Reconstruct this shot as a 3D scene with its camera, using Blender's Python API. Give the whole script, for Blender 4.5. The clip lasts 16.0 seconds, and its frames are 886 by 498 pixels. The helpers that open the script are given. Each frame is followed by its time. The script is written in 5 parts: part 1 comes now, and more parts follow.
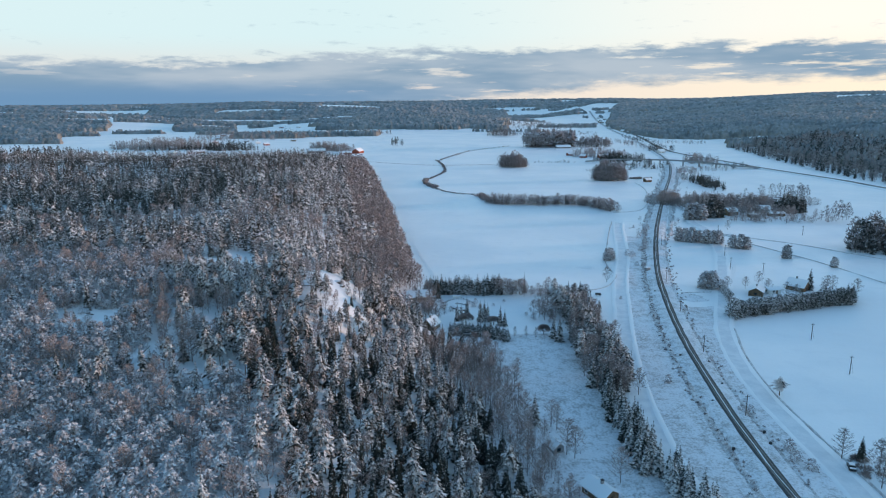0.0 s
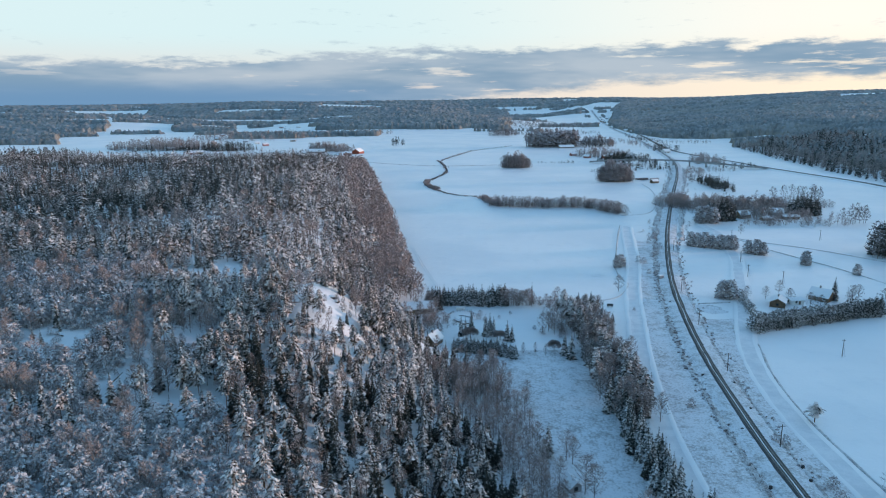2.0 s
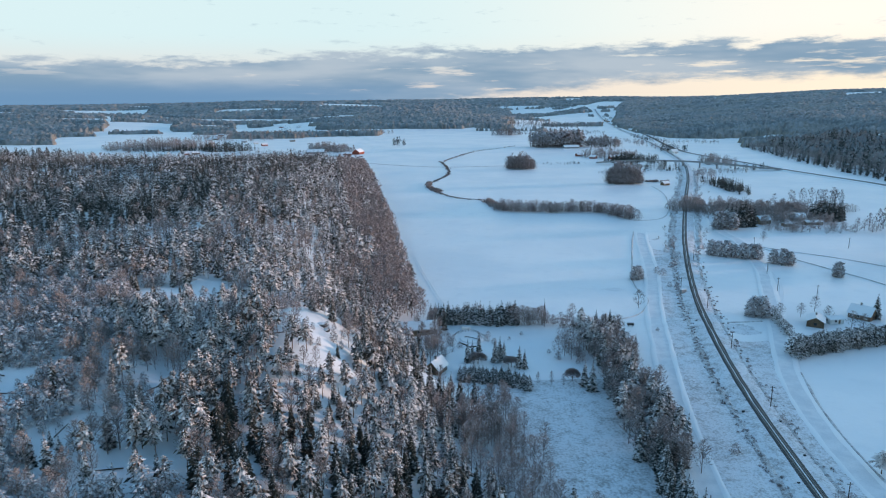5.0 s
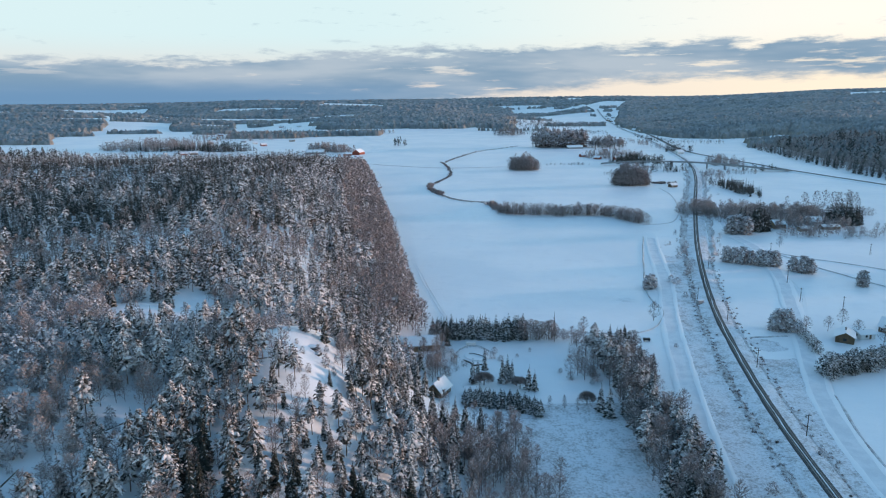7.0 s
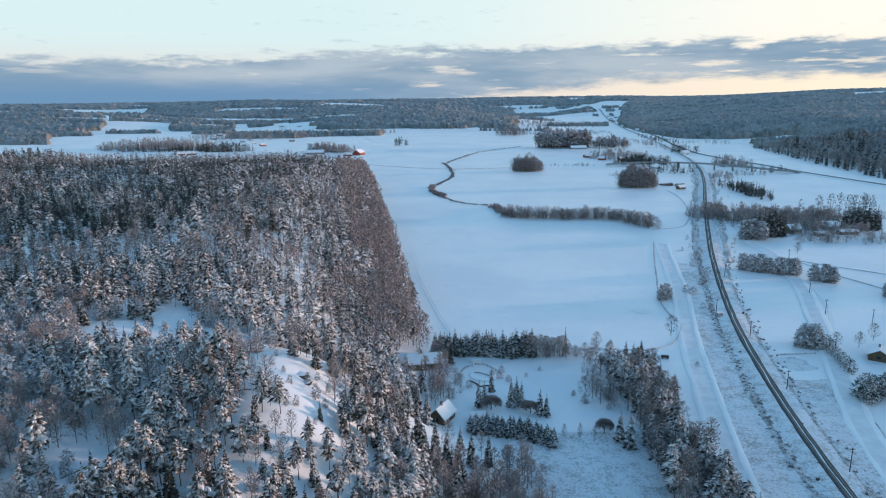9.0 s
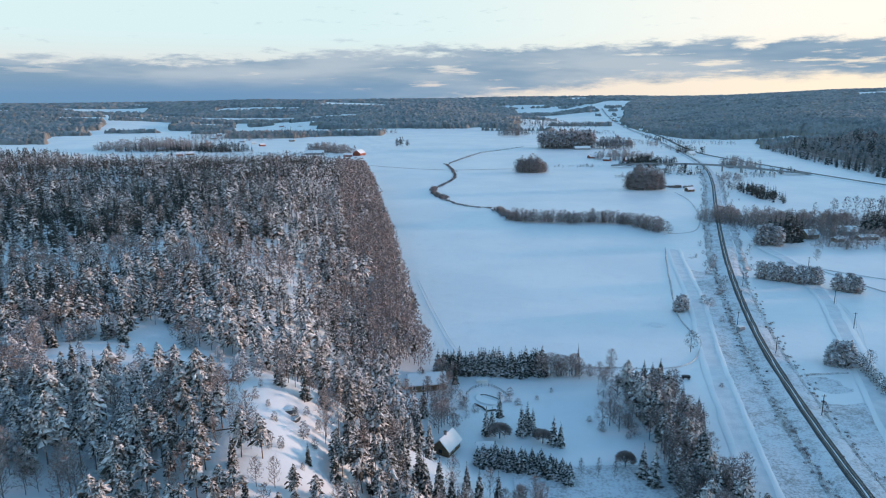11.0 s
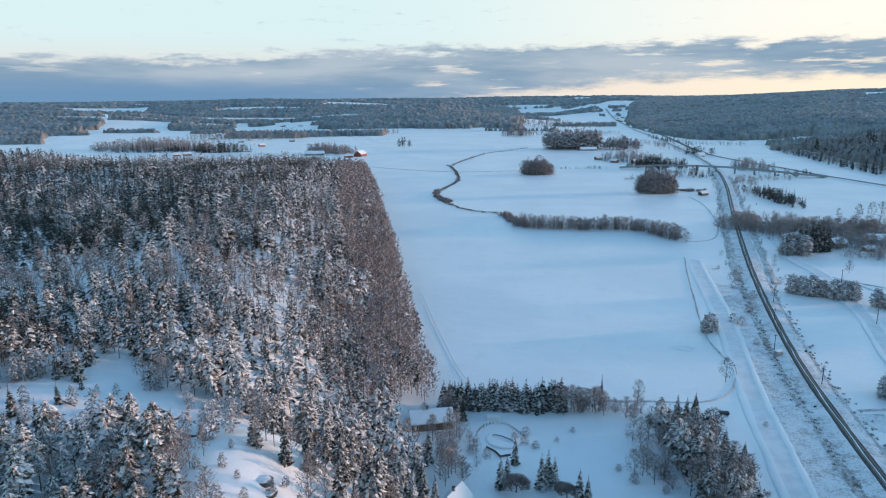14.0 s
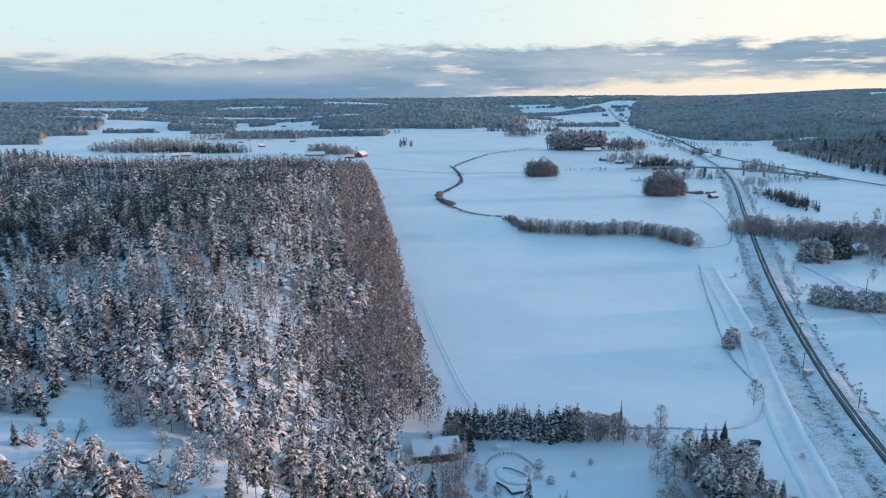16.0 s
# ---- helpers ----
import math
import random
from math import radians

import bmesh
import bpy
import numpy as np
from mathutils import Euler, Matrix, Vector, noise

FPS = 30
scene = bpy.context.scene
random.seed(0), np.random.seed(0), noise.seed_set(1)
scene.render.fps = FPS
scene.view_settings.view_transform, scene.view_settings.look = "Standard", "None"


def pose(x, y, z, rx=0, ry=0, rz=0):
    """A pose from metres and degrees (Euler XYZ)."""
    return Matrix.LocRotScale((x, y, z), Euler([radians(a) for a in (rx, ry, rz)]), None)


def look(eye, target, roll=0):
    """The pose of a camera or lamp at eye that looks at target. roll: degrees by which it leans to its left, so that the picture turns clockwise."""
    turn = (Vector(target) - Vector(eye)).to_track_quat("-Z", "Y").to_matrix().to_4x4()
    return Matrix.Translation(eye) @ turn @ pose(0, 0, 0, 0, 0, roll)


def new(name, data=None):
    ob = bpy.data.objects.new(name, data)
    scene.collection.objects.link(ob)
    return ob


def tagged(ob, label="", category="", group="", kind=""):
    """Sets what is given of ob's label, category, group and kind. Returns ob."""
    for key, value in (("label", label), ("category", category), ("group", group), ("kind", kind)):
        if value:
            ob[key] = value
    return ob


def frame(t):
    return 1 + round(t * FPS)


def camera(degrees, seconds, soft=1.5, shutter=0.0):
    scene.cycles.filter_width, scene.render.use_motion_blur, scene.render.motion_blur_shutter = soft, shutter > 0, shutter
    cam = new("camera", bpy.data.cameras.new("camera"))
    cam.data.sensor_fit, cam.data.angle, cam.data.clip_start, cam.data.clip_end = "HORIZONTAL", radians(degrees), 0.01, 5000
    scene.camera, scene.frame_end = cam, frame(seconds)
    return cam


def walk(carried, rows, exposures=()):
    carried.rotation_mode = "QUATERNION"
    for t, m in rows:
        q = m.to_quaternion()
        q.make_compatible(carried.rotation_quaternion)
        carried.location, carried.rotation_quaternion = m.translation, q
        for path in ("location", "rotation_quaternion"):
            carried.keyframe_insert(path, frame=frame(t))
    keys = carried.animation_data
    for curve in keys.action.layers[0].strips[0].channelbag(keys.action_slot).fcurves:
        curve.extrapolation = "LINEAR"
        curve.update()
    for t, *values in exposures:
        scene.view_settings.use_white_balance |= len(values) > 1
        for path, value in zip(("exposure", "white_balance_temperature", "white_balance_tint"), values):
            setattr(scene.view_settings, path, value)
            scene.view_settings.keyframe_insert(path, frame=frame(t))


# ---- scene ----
cam = camera(67.99, 16.0, soft=1.1)
PATH = [
    (0.0, look((2.037, 0.628, 103.482), (1.820, 98.161, 81.409), -0.476)),
    (1.0, look((1.678, 10.854, 103.569), (1.372, 108.377, 81.452), -0.535)),
    (2.0, look((1.308, 21.097, 103.615), (0.915, 118.611, 81.457), -0.578)),
    (3.0, look((0.926, 31.346, 103.627), (0.449, 128.850, 81.431), -0.607)),
    (4.0, look((0.528, 41.587, 103.609), (-0.031, 139.083, 81.378), -0.623)),
    (5.0, look((0.114, 51.809, 103.569), (-0.528, 149.297, 81.305), -0.628)),
    (6.0, look((-0.321, 62.000, 103.511), (-1.043, 159.480, 81.217), -0.624)),
    (7.0, look((-0.778, 72.147, 103.442), (-1.581, 169.621, 81.121), -0.612)),
    (8.0, look((-1.259, 82.239, 103.368), (-2.144, 179.706, 81.022), -0.594)),
    (9.0, look((-1.766, 92.263, 103.294), (-2.735, 189.724, 80.925), -0.571)),
    (10.0, look((-2.303, 102.207, 103.227), (-3.358, 199.662, 80.837), -0.546)),
    (11.0, look((-2.871, 112.059, 103.172), (-4.015, 209.509, 80.763), -0.519)),
    (12.0, look((-3.472, 121.807, 103.135), (-4.708, 219.252, 80.710), -0.493)),
    (13.0, look((-4.109, 131.439, 103.122), (-5.442, 228.880, 80.682), -0.469)),
    (14.0, look((-4.784, 140.943, 103.139), (-6.219, 238.379, 80.686), -0.449)),
    (15.0, look((-5.500, 150.306, 103.191), (-7.042, 247.738, 80.728), -0.434)),
    (16.0, look((-6.259, 159.516, 103.285), (-7.913, 256.945, 80.813), -0.426)),
]
SKY_GAIN, SUN_POWER = (0.345, 0.505, 0.622), 3.8
walk(cam, PATH)


# ---- sky, sun ----
def nodes_of(tree):
    tree.nodes.clear()

    def add(kind, **inputs):
        n = tree.nodes.new(kind)
        for key, value in inputs.items():
            n.inputs[int(key[1:])].default_value = value
        return n

    def link(a, b, out=0, inp=0):
        tree.links.new(a.outputs[out], b.inputs[inp])

    def calc(op, a, b=0.0, clamp=False):
        n = tree.nodes.new("ShaderNodeMath")
        n.operation, n.use_clamp = op, clamp
        for i, v in enumerate((a, b)):
            if isinstance(v, (int, float)):
                n.inputs[i].default_value = v
            else:
                tree.links.new(v, n.inputs[i])
        return n.outputs[0]

    def step(v, lo, hi):
        n = tree.nodes.new("ShaderNodeMapRange")
        n.interpolation_type = "SMOOTHSTEP"
        for i, q in ((0, v), (1, lo), (2, hi)):
            if isinstance(q, (int, float)):
                n.inputs[i].default_value = q
            else:
                tree.links.new(q, n.inputs[i])
        return n.outputs[0]

    def mix(f, a, b):
        n = tree.nodes.new("ShaderNodeMix")
        n.data_type = "RGBA"
        for i, q in ((0, f), (6, a), (7, b)):
            if isinstance(q, tuple):
                n.inputs[i].default_value = (*q, 1)
            elif isinstance(q, (int, float)):
                n.inputs[i].default_value = q
            else:
                tree.links.new(q, n.inputs[i])
        return n.outputs[2]

    def noise_at(vec, scale, detail=3.0, rough=0.55):
        n = tree.nodes.new("ShaderNodeTexNoise")
        n.inputs["Scale"].default_value, n.inputs["Detail"].default_value = scale, detail
        n.inputs["Roughness"].default_value = rough
        if vec is not None:
            tree.links.new(vec, n.inputs["Vector"])
        return n.outputs["Fac"]

    return add, link, calc, step, mix, noise_at


SUN_AZ, SUN_EL = radians(80), radians(4.6)   # clockwise from +y
world = bpy.data.worlds.new("world")
scene.world = world
world.use_nodes = True
wt = world.node_tree
add, link, calc, step, mix, noise_at = nodes_of(wt)
sky = wt.nodes.new("ShaderNodeTexSky")
sky.sky_type, sky.sun_disc = "NISHITA", False
sky.sun_elevation, sky.sun_rotation = SUN_EL, SUN_AZ
sky.air_density, sky.dust_density, sky.ozone_density = 1.0, 0.6, 1.2
tc = wt.nodes.new("ShaderNodeTexCoord")
sep = wt.nodes.new("ShaderNodeSeparateXYZ")
link(tc, sep)
az = calc("ARCTAN2", sep.outputs[0], sep.outputs[1])          # radians, + to the right
el = calc("MULTIPLY", calc("ARCSINE", sep.outputs[2]), 57.2958)  # degrees
azd = calc("MULTIPLY", az, 57.2958)


def sheet(ka, ke, off):
    n = wt.nodes.new("ShaderNodeCombineXYZ")
    for i, v in enumerate((calc("MULTIPLY", azd, ka), calc("MULTIPLY", el, ke), off)):
        if isinstance(v, (int, float)):
            n.inputs[i].default_value = v
        else:
            wt.links.new(v, n.inputs[i])
    return n.outputs[0]


n_big = noise_at(sheet(0.055, 0.33, 3.1), 1.0, 4.0, 0.6)
n_edge = noise_at(sheet(0.30, 1.25, 7.7), 1.0, 6.0, 0.62)
n_fine = noise_at(sheet(0.16, 1.5, 1.3), 1.0, 6.0, 0.6)
gain = wt.nodes.new("ShaderNodeVectorMath")
gain.operation = "MULTIPLY"
gain.inputs[1].default_value = SKY_GAIN
wt.links.new(sky.outputs[0], gain.inputs[0])
# pale veil of high haze over the low sky, warmer towards the sun
side = step(azd, -10.0, 42.0)
veil = mix(side, (0.71, 0.89, 0.915), (1.10, 1.02, 0.90))
glow = mix(side, (0.80, 0.74, 0.70), (1.10, 0.94, 0.72))
low = mix(step(el, 1.0, 5.5), glow, veil)
base = mix(step(el, 7.0, 24.0), low, gain.outputs[0])
# stratus bank above the horizon
top = calc("ADD", calc("ADD", 3.2, calc("MULTIPLY", step(azd, -34.0, 12.0), 1.2)), calc("MULTIPLY", calc("SUBTRACT", n_edge, 0.5), 3.2))
top = calc("ADD", top, calc("MULTIPLY", calc("SUBTRACT", n_big, 0.5), 2.0))
bot = calc("ADD", calc("SUBTRACT", calc("MULTIPLY", step(azd, -14.0, 22.0), 2.5), 0.9), calc("MULTIPLY", calc("SUBTRACT", n_edge, 0.55), 2.2))
bank = calc("MULTIPLY", step(calc("SUBTRACT", top, el), -0.1, 0.7), step(calc("SUBTRACT", el, bot), -0.5, 0.5))
tear = calc("MULTIPLY", calc("MULTIPLY", step(n_fine, 0.56, 0.68), 0.75), step(calc("ADD", el, calc("MULTIPLY", step(azd, -24.0, 6.0), 3.0)), 1.4, 3.0))
bank = calc("MULTIPLY", bank, calc("SUBTRACT", 1.0, tear))
wisp = calc("MULTIPLY", calc("MULTIPLY", step(n_edge, 0.60, 0.74), step(el, 3.0, 4.5)), 0.35)
bank = calc("MAXIMUM", bank, wisp)
cloud = mix(step(n_big, 0.35, 0.65), (0.20, 0.335, 0.48), (0.44, 0.53, 0.62))
cloud = mix(calc("MULTIPLY", calc("SUBTRACT", 1.0, step(el, 0.3, 2.2)), calc("SUBTRACT", 1.0, step(azd, -20.0, 14.0))), cloud, (0.13, 0.29, 0.50))
seen = mix(calc("MULTIPLY", bank, 0.95), base, cloud)
bg = wt.nodes.new("ShaderNodeBackground")
wt.links.new(seen, bg.inputs[0])
bg.inputs[1].default_value = 1.0
wo = wt.nodes.new("ShaderNodeOutputWorld")
link(bg, wo)

sun = new("sun", bpy.data.lights.new("sun", "SUN"))
sun.data.energy, sun.data.angle, sun.data.color = SUN_POWER, radians(3), (1.0, 0.65, 0.50)
sun.matrix_world = look((math.sin(SUN_AZ) * math.cos(SUN_EL) * 900, math.cos(SUN_AZ) * math.cos(SUN_EL) * 900, math.sin(SUN_EL) * 900), (0, 0, 0))


# ---- materials ----
def material(name, build, rough=0.8):
    m = bpy.data.materials.new(name)
    m.use_nodes = True
    t = m.node_tree
    fns = nodes_of(t)
    b = t.nodes.new("ShaderNodeBsdfPrincipled")
    b.inputs["Roughness"].default_value = rough
    b.inputs["Specular IOR Level"].default_value = 0.25
    o = t.nodes.new("ShaderNodeOutputMaterial")
    t.links.new(b.outputs[0], o.inputs[0])
    build(t, b, *fns)
    return m


def place_of(t):
    return t.nodes.new("ShaderNodeNewGeometry").outputs["Position"]


def upness(t):
    g = t.nodes.new("ShaderNodeNewGeometry")
    s = t.nodes.new("ShaderNodeSeparateXYZ")
    t.links.new(g.outputs["Normal"], s.inputs[0])
    return s.outputs[2]


def bump_of(t, b, height, dist, strength=0.6):
    n = t.nodes.new("ShaderNodeBump")
    n.inputs["Distance"].default_value, n.inputs["Strength"].default_value = dist, strength
    t.links.new(height, n.inputs["Height"])
    t.links.new(n.outputs[0], b.inputs["Normal"])


def colour(t, b, c):
    t.links.new(c, b.inputs["Base Color"])


def plain(c1, c2, scale, bump=0.0, rough=0.8):
    """Two tones of one stuff, mixed by coarse and fine grain."""
    def build(t, b, add, link, calc, step, mix, noise_at):
        p = place_of(t)
        n1, n2 = noise_at(p, scale, 4.0), noise_at(p, scale * 6.3, 3.0)
        f = calc("ADD", calc("MULTIPLY", n1, 0.65), calc("MULTIPLY", n2, 0.35))
        colour(t, b, mix(step(f, 0.35, 0.65), c1, c2))
        if bump:
            bump_of(t, b, n2, bump)
    return lambda name: material(name, build, rough)


def snowy(dark1, dark2, lo, hi, grain=1.4, white=(0.80, 0.81, 0.83), island=True):
    """Dark growth that carries snow where its faces look up."""
    def build(t, b, add, link, calc, step, mix, noise_at):
        p = place_of(t)
        n1, n2, n3 = noise_at(p, grain, 3.0), noise_at(p, 0.022, 3.0), noise_at(p, grain * 0.21, 2.0)
        up = upness(t)
        g = t.nodes.new("ShaderNodeNewGeometry")
        rnd = g.outputs["Random Per Island"]
        f = calc("ADD", up, calc("MULTIPLY", calc("SUBTRACT", n1, 0.5), 0.9))
        f = calc("ADD", f, calc("MULTIPLY", calc("SUBTRACT", n2, 0.5), 0.5))
        if island:
            f = calc("ADD", f, calc("MULTIPLY", calc("SUBTRACT", rnd, 0.5), 0.35))
        dark = mix(step(n3, 0.35, 0.65), dark1, dark2)
        colour(t, b, mix(step(f, lo, hi), dark, white))
    return lambda name: material(name, build, 0.85)


def snow_build(t, b, add, link, calc, step, mix, noise_at):
    p = place_of(t)
    n1, n2, n3, n4 = noise_at(p, 0.012, 4.0), noise_at(p, 0.11, 4.0), noise_at(p, 0.9, 4.0), noise_at(p, 3.5, 3.0)
    c = mix(step(n1, 0.36, 0.64), (0.74, 0.77, 0.80), (0.84, 0.84, 0.85))
    c = mix(calc("MULTIPLY", step(n2, 0.52, 0.72), 0.35), c, (0.70, 0.72, 0.75))
    colour(t, b, c)
    h = calc("ADD", calc("MULTIPLY", n3, 0.5), calc("MULTIPLY", n4, 0.22))
    h = calc("ADD", h, calc("MULTIPLY", n2, 2.0))
    bump_of(t, b, h, 0.3, 0.35)
    b.inputs["Specular IOR Level"].default_value = 0.6


SNOW = material("snow", snow_build, 0.45)


def rough_snow_build(t, b, add, link, calc, step, mix, noise_at):
    p = place_of(t)
    n1, n2, n3 = noise_at(p, 0.25, 4.0), noise_at(p, 1.2, 5.0, 0.7), noise_at(p, 0.04, 3.0)
    f = calc("ADD", calc("MULTIPLY", n2, 0.7), calc("MULTIPLY", n1, 0.4))
    f = calc("ADD", f, calc("MULTIPLY", n3, 0.25))
    c = mix(step(f, 0.60, 0.86), (0.76, 0.77, 0.80), (0.36, 0.345, 0.34))
    colour(t, b, c)
    bump_of(t, b, n2, 0.4, 0.7)


ROUGH_SNOW = material("snow_over_grass", rough_snow_build, 0.8)


def tussock_build(t, b, add, link, calc, step, mix, noise_at):
    p = place_of(t)
    n1, n2, n3 = noise_at(p, 0.5, 4.0), noise_at(p, 2.4, 5.0, 0.75), noise_at(p, 0.07, 3.0)
    f = calc("ADD", calc("ADD", calc("MULTIPLY", n2, 0.7), calc("MULTIPLY", n1, 0.4)), calc("MULTIPLY", n3, 0.35))
    colour(t, b, mix(step(f, 0.60, 0.90), (0.76, 0.77, 0.79), (0.29, 0.26, 0.25)))
    bump_of(t, b, n2, 0.5, 0.9)


TUSSOCK = material("dry_grass_in_snow", tussock_build, 0.9)


def packed_build(t, b, add, link, calc, step, mix, noise_at):
    p = place_of(t)
    n1, n2 = noise_at(p, 0.2, 4.0), noise_at(p, 2.2, 4.0)
    c = mix(step(n1, 0.35, 0.65), (0.66, 0.68, 0.71), (0.76, 0.77, 0.79))
    c = mix(calc("MULTIPLY", step(n2, 0.5, 0.8), 0.3), c, (0.52, 0.53, 0.55))
    colour(t, b, c)
    bump_of(t, b, n2, 0.15, 0.6)


PACKED = material("packed_snow", packed_build, 0.6)
BALLAST = plain((0.05, 0.048, 0.047), (0.13, 0.127, 0.125), 1.6, 0.1, 0.9)("ballast")
ASPHALT = plain((0.05, 0.05, 0.052), (0.16, 0.165, 0.17), 0.35, 0.02, 0.7)("wet_asphalt")
STEEL = plain((0.22, 0.19, 0.17), (0.36, 0.33, 0.31), 2.0, 0.0, 0.35)("rail_steel")
SLEEPER = plain((0.07, 0.065, 0.06), (0.22, 0.21, 0.2), 1.1, 0.0, 0.9)("sleeper_wood")
CONCRETE = plain((0.22, 0.22, 0.22), (0.32, 0.32, 0.32), 0.5, 0.02, 0.85)("concrete")
BARK = plain((0.05, 0.04, 0.035), (0.14, 0.11, 0.09), 1.5, 0.0, 0.95)("bark")
BIRCH_BARK = plain((0.12, 0.10, 0.095), (0.27, 0.24, 0.225), 0.9, 0.0, 0.9)("birch_bark")
PINE_BARK = plain((0.10, 0.062, 0.042), (0.24, 0.14, 0.085), 0.6, 0.0, 0.95)("pine_bark")
POLE_WOOD = plain((0.06, 0.05, 0.045), (0.12, 0.1, 0.09), 2.0, 0.0, 0.9)("pole_wood")
ROCK = plain((0.05, 0.05, 0.05), (0.13, 0.12, 0.115), 0.8, 0.1, 0.9)("rock")
NEEDLE_PINE = snowy((0.026, 0.026, 0.022), (0.062, 0.052, 0.042), 0.48, 0.92, 2.2, white=(0.83, 0.78, 0.765))("snowy_pine_needles")
NEEDLE_SPRUCE = snowy((0.022, 0.028, 0.024), (0.042, 0.042, 0.034), 0.62, 1.0, 2.0, white=(0.80, 0.78, 0.78))("snowy_spruce_needles")
# for hedges; on wood spruces the scant snow also stands for shade
NEEDLE_HEDGE_SHADE = snowy((0.022, 0.028, 0.024), (0.042, 0.042, 0.034), 0.78, 1.14, 2.0)("hedge_needles")
NEEDLE_DARK = snowy((0.030, 0.038, 0.036), (0.055, 0.055, 0.048), 0.82, 1.18)("spruce_needles")
TWIG = snowy((0.23, 0.192, 0.184), (0.37, 0.318, 0.306), 0.50, 1.3, white=(0.62, 0.58, 0.57))("bare_twigs")
TWIG_FROST = snowy((0.12, 0.105, 0.10), (0.24, 0.21, 0.205), 0.45, 1.15, 2.2, white=(0.74, 0.74, 0.77))("frosted_twigs")
BRUSH = snowy((0.20, 0.168, 0.165), (0.38, 0.33, 0.325), 0.45, 1.35, white=(0.66, 0.66, 0.69))("frosted_brushwood")


def hazed_canopy_build(t, b, add, link, calc, step, mix, noise_at):
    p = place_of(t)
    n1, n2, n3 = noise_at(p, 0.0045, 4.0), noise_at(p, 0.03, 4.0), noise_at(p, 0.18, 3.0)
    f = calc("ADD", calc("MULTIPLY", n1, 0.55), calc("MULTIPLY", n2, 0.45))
    # wood tones paled in the base colour to stand for distance haze
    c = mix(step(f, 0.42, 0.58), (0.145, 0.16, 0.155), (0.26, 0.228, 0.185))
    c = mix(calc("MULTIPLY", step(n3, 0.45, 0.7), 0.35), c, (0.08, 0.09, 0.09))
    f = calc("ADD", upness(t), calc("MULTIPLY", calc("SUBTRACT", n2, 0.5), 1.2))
    # frost spread wide and bluish, also for the haze
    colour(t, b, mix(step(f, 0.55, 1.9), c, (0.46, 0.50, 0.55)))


HAZED_CANOPY = material("far_woods", hazed_canopy_build, 0.9)
RED_PAINT = plain((0.20, 0.055, 0.035), (0.30, 0.085, 0.05), 1.2, 0.01)("red_painted_boards")
WHITE_PAINT = plain((0.62, 0.62, 0.60), (0.75, 0.75, 0.73), 0.8, 0.01)("white_painted_boards")
OCHRE = plain((0.19, 0.135, 0.085), (0.27, 0.195, 0.125), 0.9, 0.01)("ochre_boards")
BROWN = plain((0.10, 0.065, 0.04), (0.18, 0.12, 0.075), 0.9, 0.01)("brown_boards")
GREY_WALL = plain((0.22, 0.23, 0.24), (0.32, 0.33, 0.34), 0.9, 0.01)("grey_boards")
GREEN_METAL = plain((0.03, 0.06, 0.055), (0.06, 0.10, 0.09), 0.8, 0.0, 0.45)("green_roof_metal")
DARK_METAL = plain((0.02, 0.02, 0.022), (0.05, 0.05, 0.055), 1.0, 0.0, 0.5)("dark_metal")


def glass_build(t, b, add, link, calc, step, mix, noise_at):
    b.inputs["Base Color"].default_value = (0.02, 0.025, 0.03, 1)
    b.inputs["Specular IOR Level"].default_value = 0.6


GLASS = material("window_glass", glass_build, 0.05)


# ---- shape of the land ----
def smooth(lo, hi, v):
    u = np.clip((v - lo) / (hi - lo), 0, 1)
    return u * u * (3 - 2 * u)


LATTICE = np.random.default_rng(5).random((256, 256))


def value_noise(x, y, size):
    """Smooth random height between 0 and 1, with features of that size in metres."""
    u, v = np.asarray(x, float) / size, np.asarray(y, float) / size
    i, j = np.floor(u).astype(int), np.floor(v).astype(int)
    a, b = u - i, v - j
    a, b = a * a * (3 - 2 * a), b * b * (3 - 2 * b)
    q = lambda p, r: LATTICE[p % 256, r % 256]
    return (q(i, j) * (1 - a) + q(i + 1, j) * a) * (1 - b) + (q(i, j + 1) * (1 - a) + q(i + 1, j + 1) * a) * b


def forest_edge(y):
    return np.interp(y, [-600, 60, 150, 190, 240, 272, 296, 345, 390, 483, 670, 900, 1100], [46, 42, 37, 31, 24, 20, -4, -8, -16, -30, -58, -94, -130])


def hill_foot(y):
    return np.interp(y, [-600, 60, 190, 272, 296, 345, 390, 483, 670, 900, 1100], [34, 30, 24, 20, -4, -8, -16, -30, -58, -94, -130])


def east_edge(y):
    return np.interp(y, [-500, 700, 850, 1000, 1365, 1500, 1690, 1760, 2000, 2538, 3600, 4900], [560, 535, 530, 540, 590, 640, 690, 570, 560, 610, 900, 1400])


def dome(x, y, cx, cy, rx, ry, h):
    r = ((x - cx) / rx) ** 2 + ((y - cy) / ry) ** 2
    return h * np.clip(1 - r, 0, 1) ** 1.2


